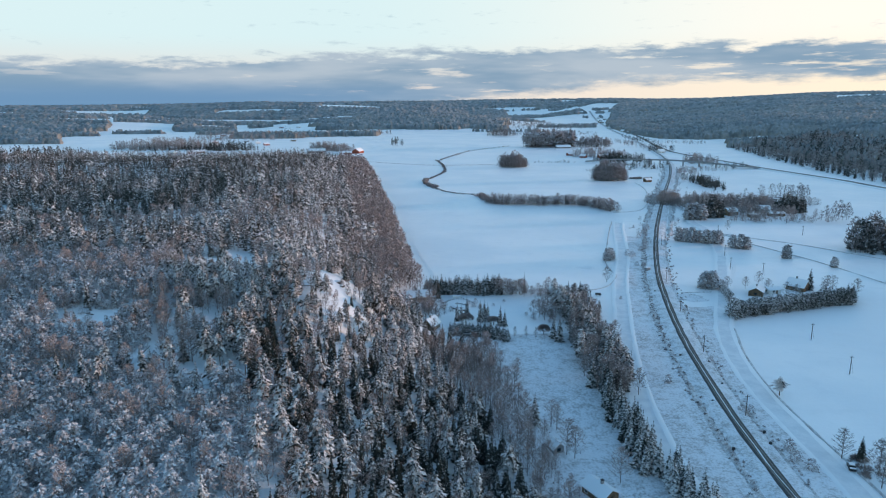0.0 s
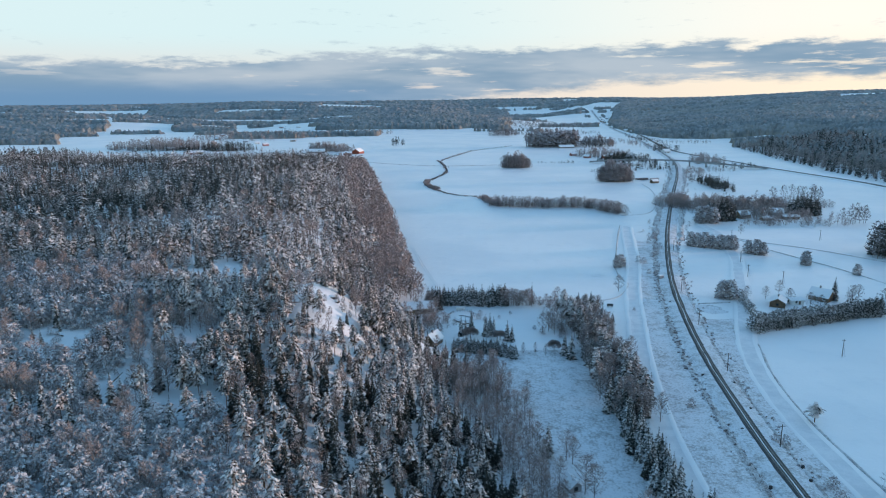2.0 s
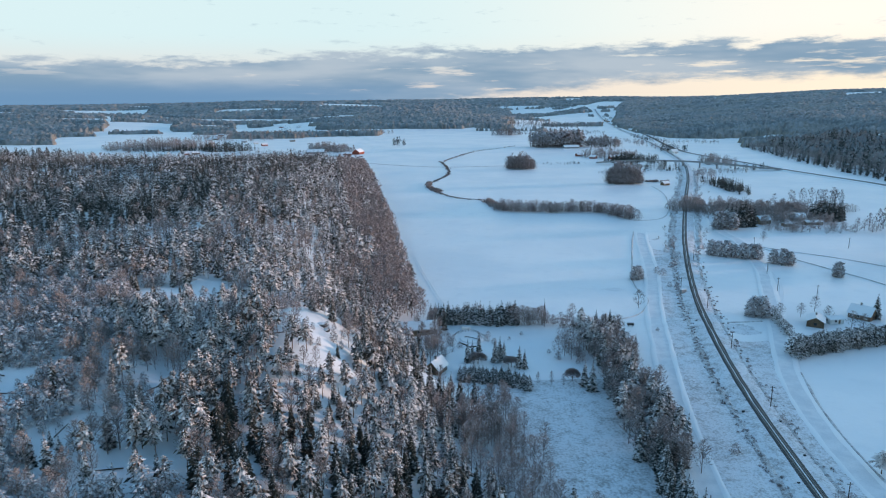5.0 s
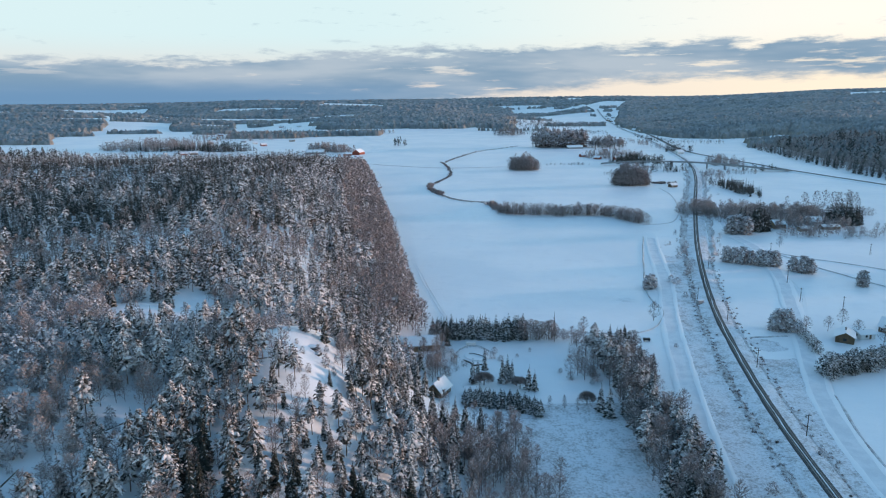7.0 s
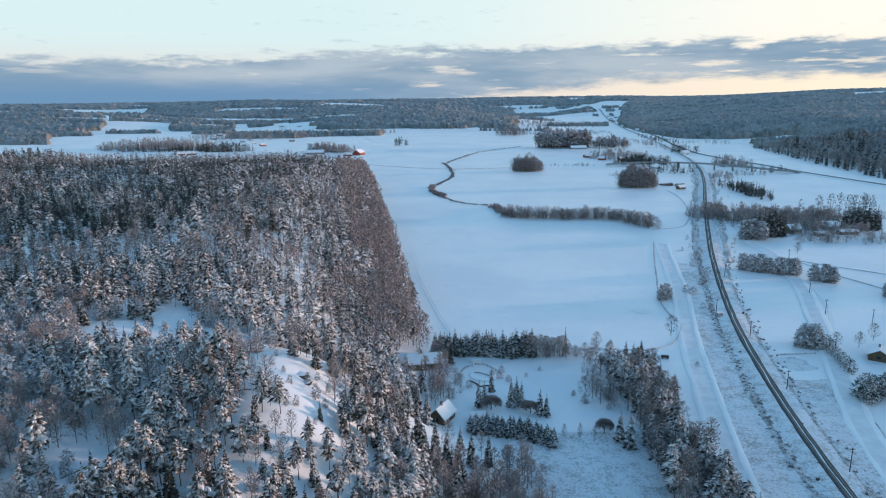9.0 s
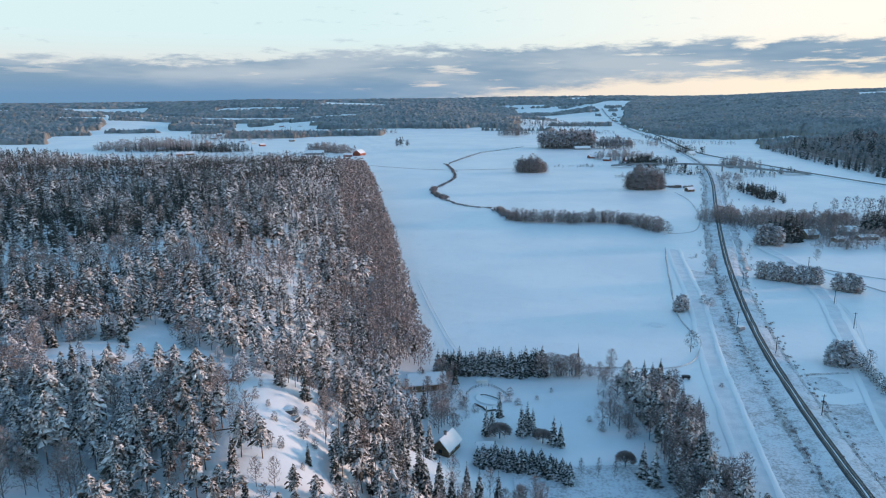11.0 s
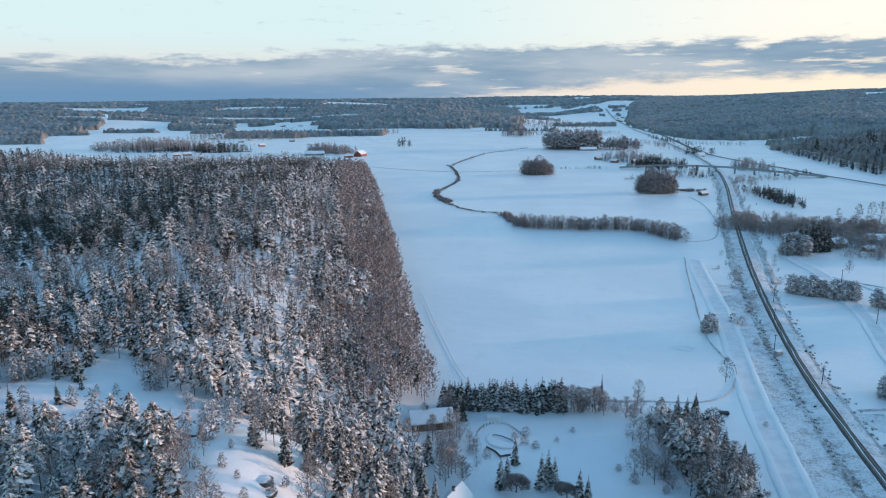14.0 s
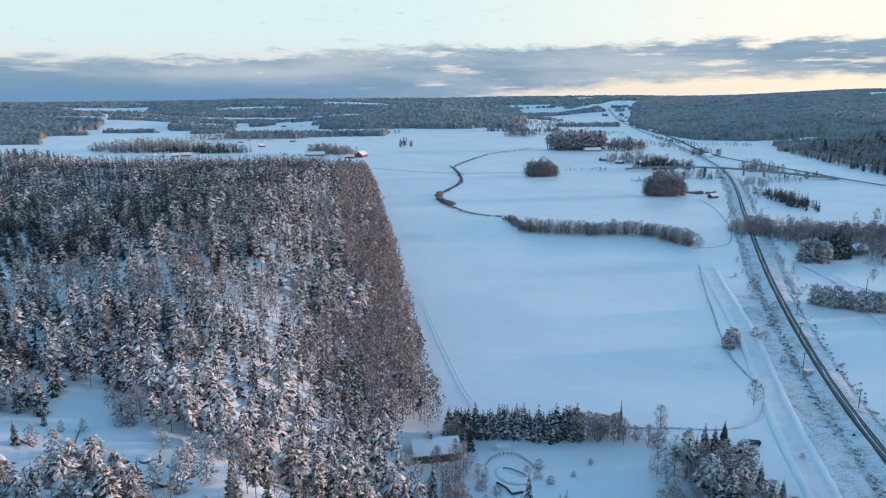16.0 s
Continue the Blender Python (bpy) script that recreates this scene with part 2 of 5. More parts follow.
def land(x, y):
    x, y = np.asarray(x, float), np.asarray(y, float)
    s = hill_foot(y) - x
    height = np.interp(y, [-600, 60, 170, 240, 320, 450, 700, 900, 1080, 1250], [16, 22, 25, 33, 31, 29, 27, 23, 12, 0])
    z = height * smooth(6, 78, s)
    z = z + smooth(40, 110, s) * smooth(1200, 950, y) * (value_noise(x, y, 62) - 0.5) * 7
    z = z - 14 * smooth(110, 330, s) * smooth(1000, 800, y) * smooth(280, 420, y)
    z = z + dome(x, y, -44, 249, 30, 36, 7)
    e = x - east_edge(y)
    z = z + smooth(0, 1, e / (420 + 0.3 * np.maximum(0, y - 1500))) * (32 + 12 * value_noise(x, y, 330)) + 20 * smooth(300, 2500, e)
    z = z + (36 * smooth(560, 430, y) + 28 * smooth(400, 330, y)) * smooth(-900, -300, y) * smooth(40, 420, e)      # high wooded south-east ridge, unseen, added to block the low sun
    z = z + dome(x, y, -150, 2950, 620, 800, 34) + dome(x, y, -1750, 2750, 900, 650, 38) + dome(x, y, -900, 3900, 900, 500, 34)
    d = np.hypot(x, y)
    inner = np.clip(e / 300 + 1.6, 0, 1) + np.clip((230 - x) / 300, 0, 1)
    inner = np.clip(inner, 0.25, 1)
    rise = smooth(2900, 4850, d) * inner + (1 - inner) * smooth(3900, 4850, d)
    return z + rise * (np.interp(np.degrees(np.arctan2(x, np.maximum(y, 1))), [-40, -10, 4, 14, 22, 40], [70, 80, 92, 92, 74, 64]) + 14 * value_noise(x, y, 600))


def land_z(x, y):
    return float(land(x, y))


def mesh_of(name, verts, faces, mats, index=None, shade=False):
    """A mesh from arrays of places and of triangles or of quads."""
    me = bpy.data.meshes.new(name)
    verts, faces = np.asarray(verts, np.float32), np.asarray(faces, np.int32)
    k = faces.shape[1]
    me.vertices.add(len(verts))
    me.vertices.foreach_set("co", verts.ravel())
    me.loops.add(faces.size)
    me.loops.foreach_set("vertex_index", faces.ravel())
    me.polygons.add(len(faces))
    me.polygons.foreach_set("loop_start", np.arange(0, faces.size, k, dtype=np.int32))
    for m in mats:
        me.materials.append(m)
    if index is not None:
        me.polygons.foreach_set("material_index", np.asarray(index, np.int32))
    me.polygons.foreach_set("use_smooth", np.full(len(faces), shade))
    me.update(calc_edges=True)
    me.validate()
    return me


def grid_faces(nu, nv):
    i = np.arange((nu - 1) * nv).reshape(nu - 1, nv)[:, :-1].ravel()
    return np.stack([i, i + nv, i + nv + 1, i + 1], 1)


# ---- ground ----
ys = np.r_[np.linspace(-4800, -700, 14), np.linspace(-600, 60, 34), np.arange(66, 520, 4.6), np.geomspace(524, 4950, 190)]
xs = np.r_[-np.geomspace(5000, 262, 70), np.arange(-258, 250, 4.6), np.geomspace(252, 5000, 80)]
gx, gy = np.meshgrid(xs, ys)
gz = land(gx, gy) + smooth(0, 30, forest_edge(gy) - gx) * (value_noise(gx, gy, 11) - 0.5) * 1.6
gz += (value_noise(gx, gy, 23) - 0.5) * 0.25 - 0.12
ground_mesh = mesh_of("ground", np.stack([gx, gy, gz], -1).reshape(-1, 3), grid_faces(len(ys), len(xs))[:, ::-1], [SNOW], shade=True)
tagged(new("ground", ground_mesh), "snow-covered fields and wooded hill slopes", "ground", kind="structure")


def curve_through(points, gap):
    """Even places along a smooth line through the points."""
    p = np.array(points, float)
    p = np.vstack([2 * p[0] - p[1], p, 2 * p[-1] - p[-2]])
    out = []
    for k in range(1, len(p) - 2):
        for u in np.linspace(0, 1, 24, endpoint=False):
            a, b, c, d = p[k - 1:k + 3]
            out.append(0.5 * (2 * b + (c - a) * u + (2 * a - 5 * b + 4 * c - d) * u * u + (3 * b - a - 3 * c + d) * u ** 3))
    out = np.array(out + [p[-2]])
    run = np.r_[0, np.cumsum(np.linalg.norm(np.diff(out, axis=0), axis=1))]
    want = np.linspace(0, run[-1], max(2, int(run[-1] / gap)))
    return np.stack([np.interp(want, run, out[:, k]) for k in range(out.shape[1])], 1)


def normals_2d(line):
    t = np.gradient(line[:, :2], axis=0)
    t /= np.linalg.norm(t, axis=1, keepdims=True)
    return np.stack([t[:, 1], -t[:, 0]], 1)     # to the right of the way


def ribbon(name, line, profile, mats, index=None, wobble=0.0, base=None, shade=True):
    """A strip with that cross-section (offset to the right, height) swept along a line; closed below."""
    n = normals_2d(line)
    prof = np.array(profile, float)
    rng = np.random.default_rng(len(line))
    off = prof[None, :, 0] + wobble * (value_noise(line[:, :1] * 1.0, line[:, 1:2] + prof[None, :, 0] * 9, 9) - 0.5) * 2
    x, y = line[:, :1] + n[:, :1] * off, line[:, 1:2] + n[:, 1:2] * off
    z = (land(x, y) if base is None else base) + prof[None, :, 1] + wobble * 0.12 * rng.random(x.shape)
    faces = grid_faces(len(line), len(prof))
    idx = None if index is None else np.tile(index, len(line) - 1)
    return mesh_of(name, np.stack([x, y, z], -1).reshape(-1, 3), faces, mats, idx, shade)


RAIL = [(98, -420), (95, -150), (93, 20), (93, 130), (95, 179), (99, 220), (107, 275), (119, 335), (133, 392), (164, 493), (203, 605), (253, 742), (316, 912), (368, 1073), (407, 1239), (455, 1501), (512, 1842), (564, 2212), (650, 2704), (802, 3669)]
ROAD_WEST = [(62, -420), (66, -150), (67, 20), (67, 150), (69, 199), (73, 228), (79, 262), (89, 306), (104, 367), (124, 438), (146, 535), (164, 592)]
ROAD_EAST = [(122, -420), (113, -150), (108, 20), (110, 130), (113, 165), (114, 200), (116, 225), (121, 255), (131, 289), (146, 325), (162, 365), (178, 405), (190, 436), (200, 470), (213, 520), (215, 560), (228, 610), (246, 680), (281, 791), (310, 840)]
HIGHWAY = [(540, 420), (522, 600), (508, 756), (504, 830), (488, 920), (474, 1010), (468, 1090), (455, 1196), (452, 1330), (478, 1500), (540, 1830), (600, 2200), (690, 2700)]

rail_line, west_line = curve_through(RAIL, 4), curve_through(ROAD_WEST, 3)
east_line, highway_line = curve_through(ROAD_EAST, 3), curve_through(HIGHWAY, 8)

# rough snow over dead grass between the road and the railway
strip = west_line[west_line[:, 1] < 560]
strip_faces, strip_v = grid_faces(len(strip), 14), []
for (x, y) in strip:
    xr = np.interp(y, rail_line[:, 1], rail_line[:, 0])
    strip_v += [(x + 4 + (xr - 7.5 - x) * k / 13, y, 0.10 + 0.14 * value_noise(x + k * 2, y, 3) - smooth(440, 560, y) * (0.25 + 0.5 * value_noise(x + k * 2, y, 9))) for k in range(14)]
tagged(new("verge", mesh_of("verge", strip_v, strip_faces, [ROUGH_SNOW], shade=True)), "rough grass verge under thin snow", "verge", kind="structure")
bank_v = []
bank = rail_line[(rail_line[:, 1] > -300) & (rail_line[:, 1] < 345)]
for (x, y) in bank:
    xe = np.interp(y, east_line[:, 1], east_line[:, 0])
    bank_v += [(x + 6.2 + (xe - 4.0 - x - 6.2) * k / 9, y, 0.08 + 0.14 * value_noise(x + k * 2, y, 3) - smooth(270, 345, y) * (0.1 + 0.5 * value_noise(x + k * 2, y, 9))) for k in range(10)]
tagged(new("verge", mesh_of("verge", bank_v, grid_faces(len(bank), 10), [ROUGH_SNOW], shade=True)), "rough grass between railway and lane under snow", "verge", kind="structure")
meadow_x, meadow_y = np.meshgrid(np.linspace(14, 62, 28), np.linspace(-200, 282, 140))
meadow_z = land(meadow_x, meadow_y) + 0.10 + 0.15 * value_noise(meadow_x, meadow_y, 4)
tagged(new("meadow", mesh_of("meadow", np.stack([meadow_x, meadow_y, meadow_z], -1).reshape(-1, 3), grid_faces(140, 28)[:, ::-1], [ROUGH_SNOW], shade=True)), "tussocky meadow under thin snow", "meadow", kind="structure")

tagged(new("road_west", ribbon("road_west", west_line, [(-5.2, 0.0), (-4.0, 0.3), (-3.0, 0.2), (-1.2, 0.16), (0, 0.2), (1.2, 0.16), (2.6, 0.2), (3.5, 0.42), (5.0, 0.0)], [SNOW, PACKED], [0, 0, 1, 1, 1, 1, 0, 0], 0.35, (-0.75 * smooth(530, 592, west_line[:, 1]))[:, None])), "snow-packed lane with ploughed banks", "road", kind="structure")
tagged(new("road_east", ribbon("road_east", east_line, [(-4.6, 0.0), (-3.6, 0.26), (-2.6, 0.2), (-0.9, 0.18), (0, 0.22), (0.9, 0.18), (2.6, 0.2), (3.6, 0.28), (4.8, 0.0)], [SNOW, PACKED], [0, 0, 1, 1, 1, 1, 0, 0], 0.4)), "snow-packed farm lane beside the railway", "road", kind="structure")
for k, pts in enumerate(([(196, 440), (186, 405), (170, 372), (163, 352)], [(88, 402), (92, 398), (96, 401), (91, 404), (85, 400)], [(4, 356), (-3, 380), (-12, 424), (-22, 480)])):
    for o in (-0.8, 0.8):
        mark = curve_through(pts, 3)
        tagged(new("wheel_track", ribbon("wheel_track", mark + normals_2d(mark) * o, [(-0.2, -0.05), (-0.1, 0.03), (0.1, 0.03), (0.2, -0.05)], [SNOW], None, 0.15)), "old wheel track in the field snow", "track", kind="structure")
tagged(new("highway", ribbon("highway", highway_line, [(-9, 0.0), (-6, 1.2), (-4.2, 1.3), (0, 1.38), (4.2, 1.3), (6, 1.2), (9, 0.0)], [SNOW, ASPHALT], [0, 0, 1, 1, 0, 0], 0.2)), "wet asphalt highway on a low bank", "road", kind="structure")


def part(name, data, parent, label=""):
    ob = new(name, data)
    ob.parent = parent
    return tagged(ob, label)


def bm_mesh(name, bm, mats):
    me = bpy.data.meshes.new(name)
    bm.to_mesh(me)
    bm.free()
    for m in mats:
        me.materials.append(m)
    return me


def box(bm, x0, x1, y0, y1, z0, z1, mat=0):
    vs = [bm.verts.new((x, y, z)) for z in (z0, z1) for x, y in ((x0, y0), (x1, y0), (x1, y1), (x0, y1))]
    for q in ((3, 2, 1, 0), (4, 5, 6, 7), (0, 1, 5, 4), (1, 2, 6, 5), (2, 3, 7, 6), (3, 0, 4, 7)):
        bm.faces.new([vs[k] for k in q]).material_index = mat


def prism(bm, ring_a, ring_b, mat=0):
    """A closed solid between two rings of places."""
    a, b = [bm.verts.new(p) for p in ring_a], [bm.verts.new(p) for p in ring_b]
    bm.faces.new(a[::-1]).material_index = mat
    bm.faces.new(b).material_index = mat
    for k in range(len(a)):
        bm.faces.new((a[k - 1], a[k], b[k], b[k - 1])).material_index = mat


def rod(bm, p, q, r0, r1, sides=6, mat=0):
    p, q = Vector(p), Vector(q)
    w = (q - p).normalized()
    u = w.orthogonal().normalized()
    v = w.cross(u)
    ring = lambda c, r: [c + (u * math.cos(k * 2 * math.pi / sides) + v * math.sin(k * 2 * math.pi / sides)) * r for k in range(sides)]
    prism(bm, ring(p, r0), ring(q, r1), mat)


def grass_line(points, wide, label="dry grass showing through snow along a ditch", gap=1.5):
    line = curve_through(points, gap)
    return tagged(new("grass_strip", ribbon("grass_strip", line, [(-wide, -0.06), (-wide * 0.45, 0.2), (0, 0.3), (wide * 0.5, 0.18), (wide, -0.06)], [TUSSOCK], None, wide * 0.5)), label, "grass", kind="structure")


# railway
track = tagged(new("railway_track"), "single railway track on a ballast bank with snowy shoulders", "railway", kind="structure")
part("bank", ribbon("bank", rail_line, [(-7.5, -0.1), (-4.4, 0.75), (-2.3, 0.95), (2.3, 0.95), (4.2, 0.8), (7.2, -0.1)], [ROUGH_SNOW], None, 0.25), track, "bank of rough grass under thin snow")
part("ballast", ribbon("ballast", rail_line, [(-1.8, 0.92), (-1.42, 1.12), (1.42, 1.12), (1.8, 0.92)], [BALLAST], None, 0.22), track, "dark crushed-stone ballast")
for side in (-0.762, 0.762):
    part("rail", ribbon("rail", rail_line, [(side - 0.07, 1.10), (side - 0.045, 1.32), (side + 0.045, 1.32), (side + 0.07, 1.10)], [STEEL]), track, "brown steel rail")
part("snow_ridge", ribbon("snow_ridge", rail_line, [(-0.22, 1.10), (-0.12, 1.18), (0.12, 1.18), (0.22, 1.10)], [PACKED], None, 0.3), track, "packed snow between the rails")
sl_line = curve_through(RAIL, 0.62)
sl_line = sl_line[(sl_line[:, 1] > 120) & (sl_line[:, 1] < 700)]
sn, sv, sf = normals_2d(sl_line), [], []
for (x, y), (nx, ny) in zip(sl_line, sn):
    k = len(sv)
    for dz in (1.10, 1.17):
        for a, b in ((-1.3, -0.12), (1.3, -0.12), (1.3, 0.12), (-1.3, 0.12)):
            sv.append((x + nx * a - ny * b, y + ny * a + nx * b, dz))
    sf += [(k + 4, k + 5, k + 6, k + 7), (k, k + 1, k + 5, k + 4), (k + 2, k + 3, k + 7, k + 6), (k + 1, k + 2, k + 6, k + 5), (k + 3, k, k + 4, k + 7)]
tagged(part("sleepers", mesh_of("sleepers", sv, sf, [SLEEPER]), track, "weathered sleepers"), kind="stuff")


# ---- growth: patterns of trees as arrays of triangles ----
def shape(vs, fs, ms):
    return np.array(vs, float), np.array(fs, int), np.array(ms, int)


class Growth:
    def __init__(self, seed):
        self.rng, self.v, self.f, self.m = np.random.default_rng(seed), [], [], []

    def tri(self, a, b, c, m):
        k = len(self.v)
        self.v += [a, b, c]
        self.f.append((k, k + 1, k + 2))
        self.m.append(m)

    def stem(self, p, q, r0, r1, sides, m):
        p, q = np.array(p, float), np.array(q, float)
        w = (q - p) / np.linalg.norm(q - p)
        u = np.cross(w, (0.3, 0.9, 0.1))
        u /= np.linalg.norm(u)
        v, k = np.cross(w, u), len(self.v)
        for c, r in ((p, r0), (q, r1)):
            for i in range(sides):
                a = 2 * math.pi * i / sides
                self.v.append(c + (u * math.cos(a) + v * math.sin(a)) * r)
        for i in range(sides):
            j = (i + 1) % sides
            self.f += [(k + i, k + j, k + sides + j), (k + i, k + sides + j, k + sides + i)]
            self.m += [m, m]

    def bough(self, base, ang, length, drop, width, m, sag=1.0):
        """A drooping branch: a ridge with two falling sides."""
        d, s = np.array([math.cos(ang), math.sin(ang), 0]), np.array([-math.sin(ang), math.cos(ang), 0])
        base = np.array(base, float)
        tip = base + d * length - np.array([0, 0, drop])
        mid = base + d * length * 0.62 - np.array([0, 0, drop * 0.45])
        l, r = mid + s * width - (0, 0, width * sag), mid - s * width - (0, 0, width * sag)
        k = len(self.v)
        self.v += [base, l, tip, r]
        self.f += [(k, k + 2, k + 1), (k, k + 3, k + 2)]
        self.m += [m, m]

    def pad(self, c, r, m, n=6, flat=0.55, ang=0.0, droop=0.3):
        """A branch end under snow: an uneven cap, drawn out and drooping along its branch, with a ragged rim."""
        k, c = len(self.v), np.array(c, float)
        d, s = np.array([math.cos(ang), math.sin(ang), -droop]), np.array([-math.sin(ang), math.cos(ang), 0])
        self.v.append(c + (0, 0, r * flat))
        a0 = self.rng.random() * 6.28
        for i in range(n):
            a = a0 + 2 * math.pi * (i + 0.7 * self.rng.random()) / n
            q = r * (0.5 + 0.9 * self.rng.random())
            self.v.append(c + d * (1.4 * q * math.cos(a)) + s * (0.72 * q * math.sin(a)) + (0, 0, r * (self.rng.random() * 0.5 - 0.5)))
        for i in range(n):
            self.f.append((k, k + 1 + i, k + 1 + (i + 1) % n))
            self.m.append(m)

    def done(self):
        return shape(self.v, self.f, self.m)


def pine(seed, tufts, h=14.0, low=0.36):
    """A pine: a bare lower trunk and an uneven crown of snow-laden tufts over dark hanging boughs."""
    g = Growth(seed)
    rng = g.rng
    lean = rng.normal(0, 0.35, 2)
    g.stem((0, 0, -0.6), (lean[0], lean[1], h * 0.96), 0.17, 0.04, 5 if tufts > 50 else 3, 0)
    spread = h * rng.uniform(0.155, 0.205)
    fat = 1.0 if tufts > 50 else 1.3 if tufts > 18 else 1.9
    bulge = rng.uniform(0.0, 6.28)
    for k in range(tufts):
        u = ((k + rng.random()) / tufts) ** 0.85
        z = h * (low + (1 - low) * u)
        a = k * 2.4 + rng.normal(0, 0.5)
        r = spread * (min(1.0, 0.45 + 2.4 * u) * (1 - u ** 2.4) ** 0.7 + 0.04) * (1 + 0.28 * math.cos(a * 2 + bulge + u * 7))
        q = r * rng.uniform(0.35, 1.0)
        c = (lean[0] * u + q * math.cos(a), lean[1] * u + q * math.sin(a), z - q * 0.16)
        g.pad(c, (0.34 + 0.14 * r) * rng.uniform(0.65, 1.3) * fat, 1, 5, rng.uniform(0.25, 0.5), a, rng.uniform(0.1, 0.7))
        if k % 2 == 0:
            n = max(0.5, r * rng.uniform(0.6, 1.0)) * fat ** 0.6
            g.bough((lean[0] * u, lean[1] * u, z - 0.25), a + 0.8, n, n * rng.uniform(0.25, 0.8), n * rng.uniform(0.30, 0.5), 1, rng.uniform(0.5, 1.0))
        if tufts > 50 and k % 5 == 0:
            g.stem((lean[0] * u, lean[1] * u, z - 0.6), (c[0], c[1], c[2] - 0.15), 0.05, 0.02, 3, 0)
    return g.done()


def spruce(seed, tiers, arms, h=13.0, wide=0.19, low=0.06):
    g = Growth(seed)
    rng = g.rng
    g.stem((0, 0, -0.6), (0, 0, h * 0.97), 0.16, 0.02, 5 if tiers > 8 else 3, 0)
    for k in range(tiers):
        u = (k + 0.4 * rng.random()) / tiers
        z, r = h * (low + (1 - low) * u), h * wide * ((1 - u) ** 0.85 + 0.03)
        for i in range(arms if u < 0.8 else max(3, arms - 3)):
            q = r * rng.uniform(0.72, 1.2)
            g.bough((0, 0, z + rng.normal(0, 0.12)), (i + rng.random() * 0.8 + k * 0.37) * 2 * math.pi / arms, q, q * rng.uniform(0.35, 0.62), max(0.10, q * rng.uniform(0.26, 0.40)), 1)
    g.bough((0, 0, h), rng.random() * 6, 0.25, h * 0.06, 0.12, 1)
    return g.done()


def bare(seed, twigs, h=12.0, wide=0.17, thick=1.0, low=0.25):
    """A leafless tree: limbs that fan upwards and a haze of twigs."""
    g = Growth(seed)
    rng = g.rng
    g.stem((0, 0, -0.6), (0, 0, h * 0.85), 0.13, 0.03, 4, 0)
    for k in range(twigs):
        u = low + (1 - low) * rng.random() ** 0.85
        a = rng.random() * 6.28
        r = h * wide * (math.sin(math.pi * min(1.0, (u - low) / (1 - low) * 0.75 + 0.22)) ** 0.7)
        q = r * rng.random() ** 0.55
        c = np.array([q * math.cos(a), q * math.sin(a), h * u])
        b = a + rng.normal(0, 0.9)
        up = np.array([math.cos(b) * rng.uniform(0.2, 1.1), math.sin(b) * rng.uniform(0.2, 1.1), rng.uniform(0.1, 0.9)]) * h * rng.uniform(0.04, 0.095)
        s = np.cross(up, rng.normal(0, 1, 3))
        s = s / np.linalg.norm(s) * rng.uniform(0.07, 0.16) * thick
        g.tri(c - up * 0.6 - s, c - up * 0.6 + s, c + up, 1)
        if twigs > 150 and k % 9 == 0:
            g.stem((0, 0, max(1.0, h * u - q * 1.2)), tuple(c), 0.05, 0.02, 3, 0)
    return g.done()


def frosted(seed, boughs, h=9.0, wide=0.26, low=0.08, leaf=1.0):
    """A young leafless tree bent under frost: fine hanging sprays round a thin stem."""
    g = Growth(seed)
    rng = g.rng
    g.stem((0, 0, -0.5), (0, 0, h * 0.9), 0.10, 0.02, 4, 0)
    for k in range(boughs):
        u = (k + rng.random()) / boughs
        r = h * wide * (math.sin(math.pi * min(1.0, 0.2 + 0.78 * u)) ** 0.8)
        a, q = rng.random() * 6.28, r * rng.random() ** 0.6
        n = h * rng.uniform(0.05, 0.11) * leaf
        g.bough((q * math.cos(a), q * math.sin(a), h * (low + (1 - low) * u) - q * 0.12), a + rng.normal(0, 0.7), n, n * rng.uniform(-0.2, 0.9), n * rng.uniform(0.22, 0.4), 1, rng.uniform(0.5, 1.2))
    return g.done()


def shrub(seed, twigs, h=2.4, wide=1.5, thick=0.6):
    g = Growth(seed)
    rng = g.rng
    for k in range(twigs):
        a, q = rng.random() * 6.28, wide * rng.random() ** 0.6
        top = h * (1 - 0.6 * (q / wide) ** 2) * rng.uniform(0.55, 1.0)
        p = np.array([q * 0.5 * math.cos(a), q * 0.5 * math.sin(a), -0.1 + 0.25 * top * rng.random()])
        t = np.array([q * 1.1 * math.cos(a), q * 1.1 * math.sin(a), top])
        s = np.cross(t - p, rng.normal(0, 1, 3))
        s = s / np.linalg.norm(s) * rng.uniform(0.10, 0.26) * thick
        b = p + (t - p) * 0.35
        g.tri(b - s, b + s, t, 1)
        g.tri(p, b - s, b + s, 1)
    return g.done()


def ball_tree(seed, twigs, h=5.0, wide=3.2):
    """A clipped broad-headed tree: a dense mushroom of twigs on a forked stem."""
    g = Growth(seed)
    rng = g.rng
    g.stem((0, 0, -0.4), (0, 0, h * 0.35), 0.16, 0.12, 5, 0)
    for k in range(7):
        a = k * 0.9
        g.stem((0, 0, h * 0.33), (wide * 0.6 * math.cos(a), wide * 0.6 * math.sin(a), h * 0.72), 0.08, 0.03, 3, 0)
    for k in range(twigs):
        a, q = rng.random() * 6.28, wide * rng.random() ** 0.5
        top = h * (0.48 + 0.52 * math.sqrt(max(0, 1 - (q / wide) ** 2)))
        t = np.array([q * math.cos(a), q * math.sin(a), top * rng.uniform(0.86, 1.0)])
        p = t * (0.72, 0.72, 0.8)
        s = np.cross(t - p, rng.normal(0, 1, 3))
        s = s / np.linalg.norm(s) * rng.uniform(0.05, 0.12)
        g.tri(p - s, p + s, t, 1)
    return g.done()


